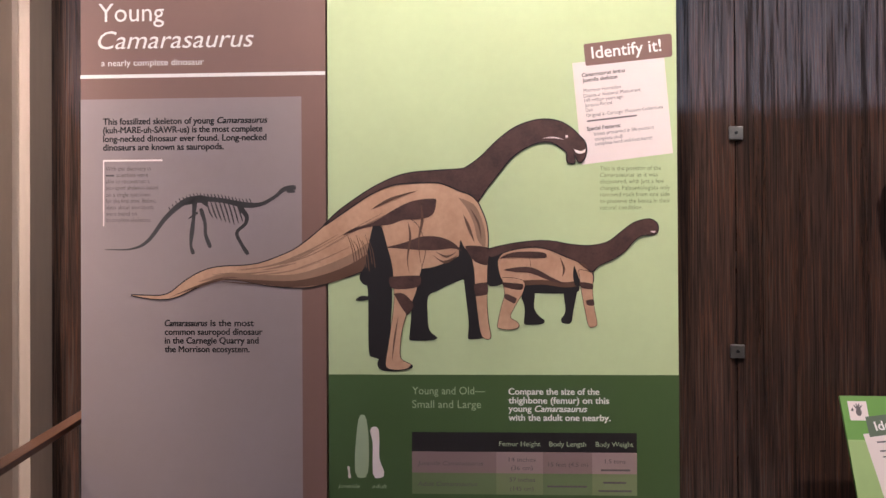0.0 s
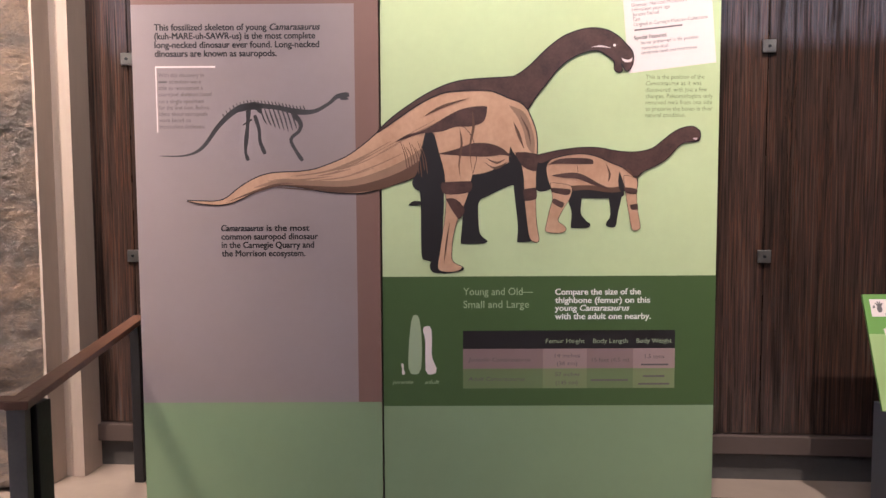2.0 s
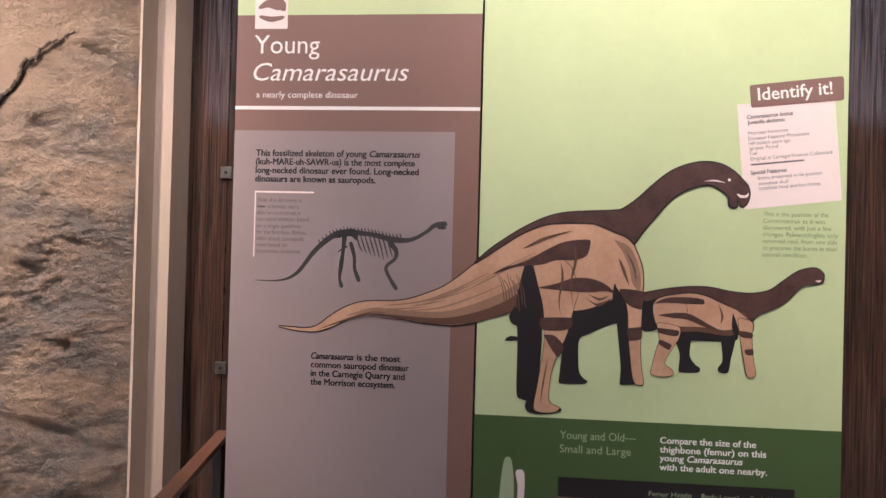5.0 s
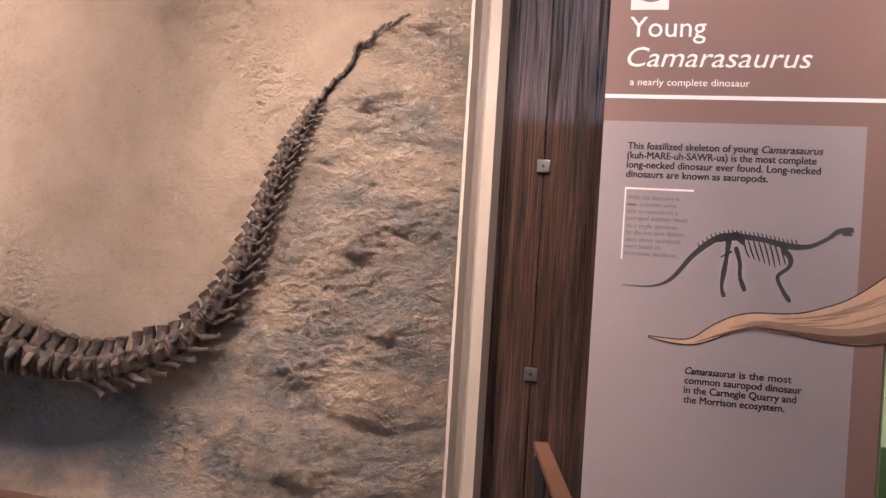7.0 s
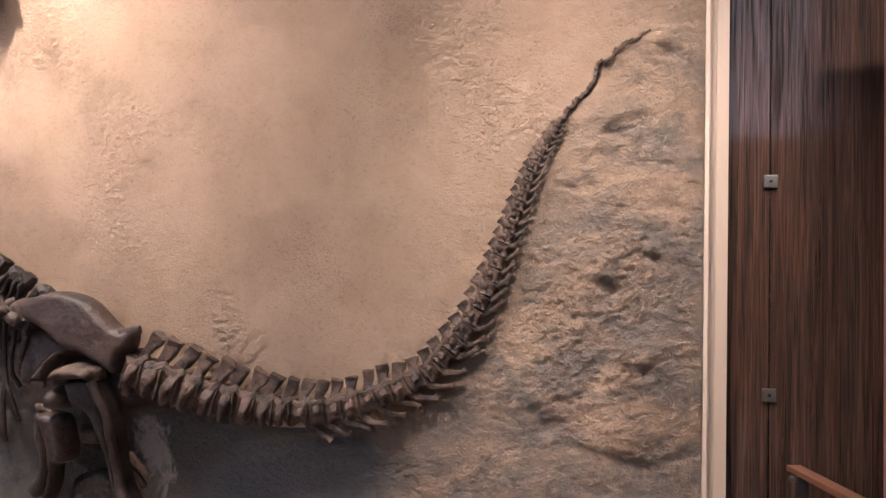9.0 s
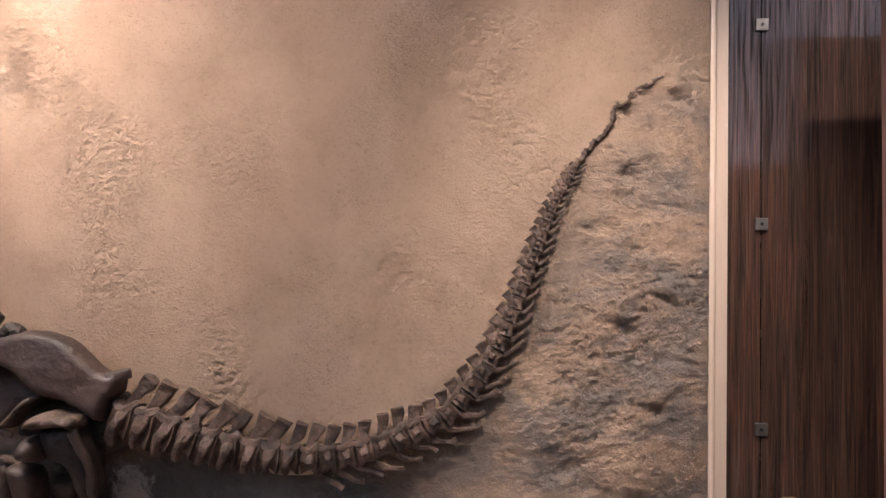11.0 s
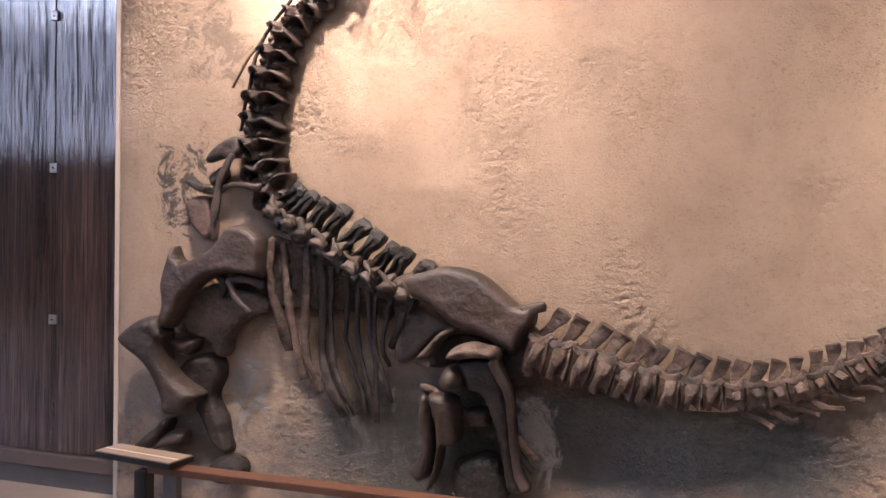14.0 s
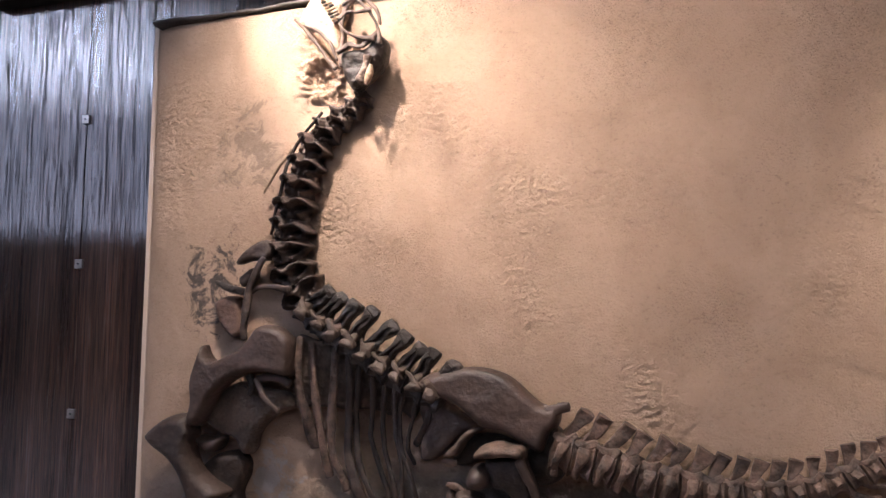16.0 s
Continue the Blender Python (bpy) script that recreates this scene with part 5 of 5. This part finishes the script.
# near-black plate in place of the shade between hip blade and thighbone
plate("hip_socket", [(-4.07, 0.894), (-4.029, 0.976), (-3.958, 1.022), (-3.865, 1.022), (-3.79, 0.99), (-3.741, 0.943), (-3.735, 0.866), (-3.804, 0.905), (-3.946, 0.911), (-4.005, 0.888)], 0.01, 0.03, 0.03, M_BONE_BACK, "near-black plate standing in for the shade of the hip hollow", 0.011)
plate("pubis", [(-4.085, 0.937), (-4.039, 0.982), (-3.993, 1.034), (-3.947, 1.06), (-3.909, 1.052), (-3.947, 1.033), (-3.985, 0.995), (-4.011, 0.954), (-4.037, 0.935)], 0.1, 0.05, 0.02, M_BONE_TAIL, "", 0.008)
plate("femur_head", [(-3.936, 0.948), (-3.925, 0.978), (-3.894, 1.001), (-3.836, 1.016), (-3.782, 1.005), (-3.744, 1.002), (-3.731, 0.976), (-3.743, 0.95), (-3.786, 0.958), (-3.835, 0.954), (-3.89, 0.947)], 0.15, 0.085, 0.03, M_BONE_TAIL, "tan head of the thighbone", 0.008)
# shaft darker, ridge lighter: the thighbone's light and shade put into colour
plate("femur", [(-3.905, 0.94), (-3.827, 0.959), (-3.756, 0.968), (-3.726, 0.912), (-3.704, 0.846), (-3.695, 0.759), (-3.694, 0.646), (-3.68, 0.515), (-3.642, 0.438), (-3.722, 0.427), (-3.748, 0.507), (-3.762, 0.616), (-3.785, 0.723), (-3.815, 0.809), (-3.873, 0.83)], 0.11, 0.075, 0.05, M_BONE, "upper hind leg bone, its shade put into a dark colour", 0.011)
limb("femur_ridge", [(-3.754, 0.953, 0.019), (-3.729, 0.896, 0.019), (-3.703, 0.842, 0.0167), (-3.692, 0.756, 0.0167), (-3.691, 0.645, 0.0167), (-3.678, 0.526, 0.019), (-3.649, 0.458, 0.0214)], 0.185, M_BONE_HIP, 0.8, "", 0.006)
plate("shin_block", [(-3.904, 0.73), (-3.852, 0.742), (-3.808, 0.739), (-3.805, 0.68), (-3.85, 0.663), (-3.894, 0.673)], 0.06, 0.05, 0.025, M_BONE_HIP, "", 0.008)
plate("knee_knob", [(-3.973, 0.85), (-3.963, 0.889), (-3.939, 0.915), (-3.903, 0.92), (-3.877, 0.901), (-3.869, 0.859), (-3.89, 0.829), (-3.927, 0.821), (-3.963, 0.827)], 0.13, 0.11, 0.06, M_BONE_HIP, "", 0.008)
limb("knee_spur", [(-4.082, 0.915, 0.0071), (-4.053, 0.917, 0.0143), (-4.024, 0.913, 0.0119)], 0.12, M_BONE_TAIL, 0.8, "", 0.006)
limb("knee_spur", [(-4.062, 0.826, 0.0095), (-4.03, 0.818, 0.0143), (-3.993, 0.801, 0.0119)], 0.12, M_BONE_TAIL, 0.8, "", 0.006)
plate("tibia", [(-4.022, 0.805), (-3.961, 0.804), (-3.915, 0.784), (-3.908, 0.699), (-3.912, 0.63), (-3.936, 0.596), (-3.982, 0.585), (-3.992, 0.523), (-4.009, 0.464), (-4.038, 0.41), (-4.051, 0.413), (-4.023, 0.498), (-4.007, 0.59), (-4.007, 0.685), (-4.019, 0.752)], 0.12, 0.07, 0.03, M_BONE_HIP, "", 0.009)
plate("fibula", [(-4.063, 0.804), (-4.028, 0.789), (-4.021, 0.699), (-4.018, 0.608), (-4.025, 0.516), (-4.05, 0.458), (-4.09, 0.434), (-4.125, 0.458), (-4.125, 0.489), (-4.087, 0.531), (-4.068, 0.603), (-4.083, 0.671), (-4.076, 0.751)], 0.09, 0.06, 0.03, M_BONE_HIP, "", 0.009)
limb("second_fibula", [(-3.709, 0.633, 0.0167), (-3.668, 0.591, 0.0167), (-3.624, 0.543, 0.0167)], 0.08, M_BONE_TAIL, 0.9, "", 0.006)
limb("second_fibula", [(-3.723, 0.601, 0.0143), (-3.686, 0.546, 0.0143), (-3.641, 0.499, 0.0143)], 0.07, M_BONE, 0.9, "", 0.006)
# the shadow over the foot is in its near-black colour
plate("foot", [(-3.964, 0.51), (-3.908, 0.534), (-3.829, 0.558), (-3.773, 0.53), (-3.748, 0.446), (-3.753, 0.372), (-3.933, 0.35), (-3.972, 0.421)], 0.05, 0.06, 0.05, M_BONE_BACK, "foot bones with their shadow put into a near-black colour", 0.011)

# shoulder and fore legs
plate("shoulder_blade", [(-5.196, 1.365), (-5.177, 1.321), (-5.138, 1.296), (-5.064, 1.325), (-4.995, 1.362), (-4.954, 1.408), (-4.925, 1.444), (-4.884, 1.457), (-4.828, 1.448), (-4.776, 1.414), (-4.753, 1.375), (-4.755, 1.315), (-4.762, 1.24), (-4.799, 1.239), (-4.858, 1.248), (-4.921, 1.253), (-4.991, 1.239), (-5.047, 1.213), (-5.089, 1.18), (-5.132, 1.139), (-5.163, 1.089), (-5.187, 1.042), (-5.216, 1.008), (-5.247, 1.007), (-5.261, 1.045), (-5.248, 1.112), (-5.252, 1.197), (-5.237, 1.271), (-5.213, 1.33)], 0.11, 0.06, 0.028, M_BONE_HIP, "broad curved shoulder blade", 0.008)
plate("breastbone", [(-5.204, 1.097), (-5.163, 1.149), (-5.111, 1.181), (-5.047, 1.203), (-4.989, 1.191), (-4.923, 1.172), (-4.826, 1.159), (-4.773, 1.107), (-4.794, 1.086), (-4.854, 1.071), (-4.935, 1.013), (-4.976, 0.96), (-4.989, 0.91), (-5.024, 0.874), (-5.054, 0.89), (-5.078, 0.939), (-5.116, 0.957), (-5.16, 0.969), (-5.21, 1.007), (-5.233, 1.04)], 0.03, 0.05, 0.03, M_MATRIX, "flat brown breastbone plate", 0.009)
# near-black nubs in place of the shadow inside two breastbone holes
limb("foramen", [(-5.175, 1.111, 0.0167), (-5.152, 1.117, 0.019)], 0.062, M_BONE_BACK, 0.5, "", 0.006)
limb("foramen", [(-5.034, 1.145, 0.0119), (-5.002, 1.176, 0.0143)], 0.068, M_BONE_BACK, 0.5, "", 0.006)
limb("collar_rod", [(-4.925, 1.224, 0.0119), (-4.905, 1.183, 0.0119), (-4.872, 1.135, 0.0143), (-4.816, 1.083, 0.0119)], 0.13, M_BONE_HIP, 0.9, "", 0.006)
limb("collar_rod", [(-4.977, 1.236, 0.0143), (-4.957, 1.189, 0.0143), (-4.973, 1.147, 0.0119)], 0.1, M_BONE_BACK, 0.9, "", 0.006)
limb("collar_rod", [(-4.942, 1.218, 0.0167), (-4.858, 1.231, 0.019), (-4.777, 1.203, 0.019)], 0.09, M_BONE_HIP, 0.7, "", 0.006)
plate("elbow", [(-5.268, 0.946), (-5.234, 0.958), (-5.178, 0.951), (-5.128, 0.959), (-5.127, 0.929), (-5.153, 0.897), (-5.192, 0.883), (-5.235, 0.908)], 0.06, 0.05, 0.025, M_BONE_HIP, "", 0.008)
plate("humerus", [(-5.472, 0.959), (-5.433, 0.999), (-5.373, 1.039), (-5.314, 1.057), (-5.264, 1.048), (-5.238, 1.008), (-5.227, 0.974), (-5.242, 0.929), (-5.237, 0.88), (-5.217, 0.832), (-5.188, 0.795), (-5.138, 0.758), (-5.085, 0.73), (-5.081, 0.711), (-5.118, 0.68), (-5.143, 0.64), (-5.186, 0.628), (-5.237, 0.629), (-5.251, 0.671), (-5.261, 0.707), (-5.282, 0.755), (-5.311, 0.814), (-5.355, 0.86), (-5.415, 0.898), (-5.452, 0.926)], 0.11, 0.075, 0.04, M_BONE_HIP, "heavy flared foreleg bone", 0.009)
# rear foreleg bone takes the darker material as painted shade
plate("humerus", [(-5.263, 0.788), (-5.236, 0.83), (-5.194, 0.865), (-5.139, 0.884), (-5.081, 0.89), (-5.041, 0.867), (-5.026, 0.825), (-5.036, 0.774), (-5.059, 0.728), (-5.064, 0.688), (-5.037, 0.644), (-5.007, 0.594), (-4.993, 0.541), (-4.967, 0.484), (-4.981, 0.457), (-5.025, 0.466), (-5.066, 0.495), (-5.096, 0.543), (-5.128, 0.596), (-5.163, 0.642), (-5.144, 0.698), (-5.207, 0.744)], 0.02, 0.055, 0.035, M_BONE, "heavy flared foreleg bone, its shade put into a darker colour", 0.009)
plate("radius", [(-5.479, 0.418), (-5.41, 0.494), (-5.331, 0.552), (-5.296, 0.589), (-5.257, 0.598), (-5.259, 0.558), (-5.299, 0.505), (-5.386, 0.449), (-5.434, 0.421)], 0.06, 0.045, 0.02, M_BONE_HIP, "", 0.008)
plate("ulna", [(-5.318, 0.461), (-5.286, 0.503), (-5.257, 0.535), (-5.222, 0.553), (-5.172, 0.555), (-5.155, 0.53), (-5.177, 0.502), (-5.236, 0.489)], 0.09, 0.045, 0.02, M_BONE_HIP, "", 0.008)
plate("forefoot", [(-5.056, 0.414), (-5.007, 0.444), (-4.954, 0.455), (-4.891, 0.429), (-4.891, 0.368), (-4.971, 0.329), (-5.056, 0.347)], 0.04, 0.05, 0.03, M_BONE_BACK, "", 0.009)
plate("infill", [(-3.093, 0.867), (-3.004, 0.862), (-2.899, 0.865), (-2.861, 0.839), (-2.903, 0.802), (-3.054, 0.79), (-3.088, 0.822)], 0.05, 0.045, 0.03, M_INFILL, "pale smooth plaster infill under the tail", 0.009)
plate("neck_rib", [(-5.052, 1.725), (-5.017, 1.778), (-4.942, 1.824), (-4.892, 1.83), (-4.869, 1.792), (-4.884, 1.747), (-4.939, 1.741), (-4.987, 1.741)], 0.10, 0.03, 0.02, M_BONE_NECK, "", 0.008)
plate("neck_rib", [(-5.059, 1.665), (-5.028, 1.689), (-4.992, 1.713), (-4.977, 1.684), (-4.984, 1.655), (-5.04, 1.625)], 0.06, 0.03, 0.02, M_BONE_NECK, "", 0.008)
limb("neck_rib", [(-4.88, 1.748, 0.0135), (-4.917, 1.69, 0.0158), (-4.947, 1.62, 0.0158), (-4.961, 1.537, 0.018), (-4.972, 1.455, 0.0158), (-4.972, 1.391, 0.0135)], 0.16, M_BONE_NECK, 0.8)
limb("neck_rib", [(-4.95, 1.598, 0.0112), (-4.906, 1.617, 0.0112), (-4.846, 1.621, 0.0135), (-4.758, 1.607, 0.018)], 0.14, M_BONE_NECK, 0.8)
limb("neck_rib", [(-5.177, 1.648, 0.009), (-5.108, 1.621, 0.0158), (-5.035, 1.606, 0.018)], 0.07, M_BONE_BACK, 0.8)
plate("loose_plate", [(-5.2, 1.543), (-5.18, 1.571), (-5.139, 1.586), (-5.082, 1.581), (-5.056, 1.508), (-5.053, 1.422), (-5.09, 1.394), (-5.132, 1.42), (-5.173, 1.469)], 0.03, 0.035, 0.025, M_BONE_LOOSE, "reddish brown flat bone plate", 0.008)
limb("neck_rod", [(-4.95, 2.05, 0.003), (-4.88, 2.16, 0.005), (-4.80, 2.26, 0.004)], 0.06, M_BONE_PALE, 1.0)
limb("neck_rod", [(-4.90, 1.86, 0.006), (-4.865, 2.03, 0.008), (-4.80, 2.24, 0.007), (-4.66, 2.40, 0.005)], 0.07, M_BONE, 1.0)

# skull
SNOUT_SHIFT = (-0.036, 0.0, 0.022)
snout = plate("muzzle", [(-4.64, 3.02), (-4.69, 2.93), (-4.748, 2.83), (-4.735, 2.785), (-4.66, 2.715), (-4.60, 2.645), (-4.545, 2.575), (-4.528, 2.61), (-4.532, 2.70), (-4.548, 2.78), (-4.515, 2.86), (-4.52, 2.94), (-4.55, 3.02), (-4.59, 3.05)], 0.045, 0.045, 0.035, M_BONE_PALE, "pale brown muzzle", 0.008)
jaw = limb("jaw", [(-4.755, 2.81, 0.005), (-4.71, 2.765, 0.008), (-4.64, 2.68, 0.008), (-4.585, 2.60, 0.008), (-4.55, 2.56, 0.012)], 0.10, M_BONE_TAIL, 0.9)
inner_jaw = limb("jaw", [(-4.71, 2.78, 0.005), (-4.63, 2.74, 0.008), (-4.57, 2.66, 0.007), (-4.545, 2.60, 0.006)], 0.095, M_BONE_TAIL, 0.9)
limb("eye_arch", [(-4.545, 2.58, 0.013), (-4.548, 2.65, 0.010), (-4.54, 2.73, 0.008), (-4.548, 2.79, 0.009), (-4.525, 2.85, 0.012), (-4.50, 2.885, 0.016)], 0.125, M_BONE_TAIL, 0.9)
limb("eye_arch", [(-4.525, 2.84, 0.008), (-4.47, 2.862, 0.006), (-4.42, 2.82, 0.008), (-4.375, 2.76, 0.006), (-4.355, 2.70, 0.008), (-4.35, 2.65, 0.010)], 0.17, M_BONE_TAIL, 0.9)
limb("eye_arch", [(-4.47, 2.93, 0.010), (-4.44, 2.885, 0.007), (-4.385, 2.82, 0.009), (-4.365, 2.75, 0.006)], 0.13, M_BONE_TAIL, 0.9)
limb("cheek_bar", [(-4.535, 2.775, 0.008), (-4.50, 2.80, 0.006), (-4.45, 2.795, 0.005), (-4.385, 2.80, 0.009)], 0.18, M_BONE_TAIL, 0.9)
limb("cheek_bar", [(-4.53, 2.755, 0.007), (-4.50, 2.71, 0.005), (-4.44, 2.68, 0.006), (-4.37, 2.67, 0.011)], 0.175, M_BONE_TAIL, 0.9)
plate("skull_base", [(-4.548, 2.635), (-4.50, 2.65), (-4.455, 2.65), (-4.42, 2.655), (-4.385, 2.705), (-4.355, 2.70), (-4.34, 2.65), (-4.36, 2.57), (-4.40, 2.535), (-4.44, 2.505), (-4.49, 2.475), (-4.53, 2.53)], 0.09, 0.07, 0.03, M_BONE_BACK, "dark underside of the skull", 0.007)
limb("skull_base", [(-4.545, 2.63, 0.010), (-4.49, 2.655, 0.012), (-4.44, 2.648, 0.009), (-4.40, 2.67, 0.014), (-4.35, 2.70, 0.009)], 0.165, M_BONE_TAIL, 0.9, "", 0.012)
limb("brain_case", [(-4.44, 2.49, 0.024), (-4.415, 2.53, 0.020), (-4.405, 2.575, 0.016), (-4.40, 2.60, 0.020)], 0.17, M_BONE_TAIL, 0.8)
limb("brain_case", [(-4.40, 2.47, 0.008), (-4.385, 2.51, 0.016), (-4.38, 2.55, 0.006)], 0.19, M_BONE_PALE, 0.8)
for k in range(20):
    row = k % 2
    x, z = -4.645 + 0.0088 * (k // 2) + 0.022 * row, 2.905 - 0.0145 * (k // 2) + 0.008 * row
    tooth = limb("tooth", [(x, z, 0.0055), (x + 0.012, z + 0.003, 0.005), (x + 0.020, z + 0.004, 0.002)], 0.094, I_BLACK if k % 5 == 4 else M_BONE_PALE if k % 3 else M_BONE_TAIL, 0.8, "", 0.0)
    tooth.location = SNOUT_SHIFT
for ob in (snout, jaw, inner_jaw):
    ob.location = SNOUT_SHIFT

# ---------- barrier in front of the slab ----------
def beam(bm, p, q, w, h, bevel=0.003):
    """A level bar with its top face through p and q."""
    p, q = Vector(p), Vector(q)
    tmp = slab(-w / 2, w / 2, 0, (q - p).length, -h, 0, bevel)
    d = (q - p).normalized()
    join(bm, tmp, Matrix.Translation(p) @ d.to_track_quat("Y", "Z").to_matrix().to_4x4())
    return bm


RAIL_Z = 0.70
A, B, C = (-0.752, -0.985, RAIL_Z), (-1.095, 0.33, RAIL_Z), (-4.62, -0.985, RAIL_Z)
barrier = thing("barrier", pose(0, 0, 0), "low barrier with a flat brown handrail on dark steel posts", "railing")
part("handrail", beam(bmesh.new(), A, C, 0.055, 0.022), M_RAIL, barrier, "flat brown wooden handrail")
part("handrail", beam(bmesh.new(), (A[0], A[1] - 0.027, A[2] - 0.001), B, 0.055, 0.022), M_RAIL, barrier, "flat brown wooden handrail")
# each post is a pair of flat bars, a grey one and a dark one
for x, y in ((-0.765, -0.985), (-2.04, -0.985), (-3.33, -0.985), (-4.55, -0.985)):
    part("post", slab(x - 0.025, x + 0.025, y - 0.012, y + 0.012, 0.0, RAIL_Z - 0.022, 0.003), M_POSTG, barrier)
    part("post", slab(x - 0.125, x - 0.082, y - 0.020, y + 0.020, 0.0, RAIL_Z - 0.022, 0.003), M_POST, barrier)
    part("foot_plate", slab(x - 0.15, x + 0.05, y - 0.05, y + 0.06, 0.0, 0.008, 0.002), M_POST, barrier)
part("post", slab(-0.775, -0.735, -0.955, -0.895, 0.0, RAIL_Z - 0.023, 0.003), M_POST, barrier)
part("post", slab(-1.10, -1.06, 0.235, 0.285, 0.0, RAIL_Z - 0.023, 0.003), M_POST, barrier)
bm = bmesh.new()
bmesh.ops.create_cone(bm, cap_ends=True, segments=14, radius1=0.011, radius2=0.009, depth=0.05, matrix=pose(-1.10, 0.30, RAIL_Z - 0.05, 90, 0, 15))
part("bolt", bm, M_CLIP, barrier, "steel wall bolt", True)

label_board = thing("label_board", pose(-4.67, -0.97, RAIL_Z + 0.004, 0, 0, -7), "flat wooden label board lying on the end of the barrier rail", "label board")
part("board", slab(-0.16, 0.16, -0.05, 0.05, 0.0, 0.018, 0.002), M_POST, label_board, "dark board edge")
part("label", slab(-0.155, 0.155, -0.046, 0.046, 0.0182, 0.0205), material("tan_label", (0.27, 0.19, 0.14), 0.4, spread=0.12, scale=9), label_board, "tan printed label")
part("label_line", slab(-0.15, 0.15, -0.012, -0.006, 0.0206, 0.0215), I_PINK, label_board, "pale line of print")

# ---------- touch label stand with the adult thighbone ----------
stand = thing("label_stand", pose(1.81, 0.0, 0.0), "tilted green specimen label on a grey pedestal beside the sign", "label stand")
face = pose(0.0, 0.02, 0.42, -24.8, 0, 0)


def on_face(ob):
    ob.matrix_parent_inverse = Matrix.Identity(4)
    ob.matrix_basis = face
    return ob


on_face(part("panel", slab(0.0, 0.62, 0.0, 0.012, 0.0, 0.44, 0.002), I_LEAF, stand, "leaf green label panel"))
on_face(part("field", flat([(0.0, 0.0), (0.62, 0.0), (0.62, 0.285), (0.0, 0.285)], 1), ink("print_light_leaf", (0.33, 0.45, 0.16)), stand, "light green field"))
on_face(part("card", flat([(0.095, 0.012), (0.44, 0.04), (0.42, 0.36), (0.055, 0.305)], 2), I_PINK, stand, "pinkish white specimen card"))
on_face(part("tag", flat([(0.075, 0.295), (0.40, 0.345), (0.395, 0.41), (0.072, 0.365)], 3), material("print_grey_green", (0.10, 0.13, 0.08), 0.42, spread=0.03), stand, "grey green heading tag"))
for ob in text(stand, "heading", [("Identify it!", 0.10, 0.28, 0.318, 0.030, 0)], I_WHITE, 4, 8, 0.02):
    on_face(ob)
lines = [("#", 0.095, 0.24, 0.275, 0.012, 0)] + [("#", 0.10 + 0.006 * k, 0.23 + 0.02 * ((k * 5) % 4), 0.245 - 0.019 * k, 0.011, 0) for k in range(7)] + [("#", 0.14, 0.24, 0.085, 0.014, 0), ("#", 0.16, 0.25, 0.063, 0.011, 0), ("#", 0.165, 0.27, 0.044, 0.011, 0)]
for ob in text(stand, "card_text", lines, I_GREYTEXT, 3, 6):
    on_face(ob)
on_face(part("badge", rect(0.022, 0.085, 0.352, 0.420, 2), I_PINK, stand, "pale touch badge"))
bm = bmesh.new()
spot_at = lambda a, b: (0.022 + a * 0.00063, 0.352 + b * 0.00068)
ribbon(bm, [(50, 30, 14), (52, 55, 16)], 3, 0, 4, spot_at)
for a, b in ((30, 78), (44, 86), (58, 86), (72, 78)):
    ribbon(bm, [(51, 55, 5), (a, b, 4)], 3, 0, 3, spot_at)
ribbon(bm, [(18, 50, 7), (22, 62, 5)], 3, 0, 3, spot_at)
on_face(part("badge_drawing", bm, I_GREYTEXT, stand))
part("pedestal", slab(0.035, 0.60, 0.045, 0.16, 0.0, 0.42, 0.004), M_STONEGREY, stand, "dark grey pedestal")

femur = thing("thighbone", pose(2.20, 0.30, 0.0), "tall tan cast of an adult thighbone on a grey block", "bone")
part("block", slab(-0.22, 0.22, -0.10, 0.12, 0.0, 0.22, 0.006), M_STONEGREY, femur)
bm = bmesh.new()
sweep(bm, [(-0.10, 0, 1.67, 0.085, 0.08), (0.0, 0, 1.66, 0.15, 0.09), (0.02, 0, 1.48, 0.13, 0.08), (0.02, 0, 1.2, 0.085, 0.065), (0.02, 0, 0.9, 0.08, 0.06), (0.02, 0, 0.6, 0.10, 0.07), (0.0, 0, 0.38, 0.16, 0.09), (0.0, 0, 0.24, 0.17, 0.09)], 6, 16, 0.012)
part("shaft", bm, M_BONE_PALE, femur, "rough tan thighbone", True)
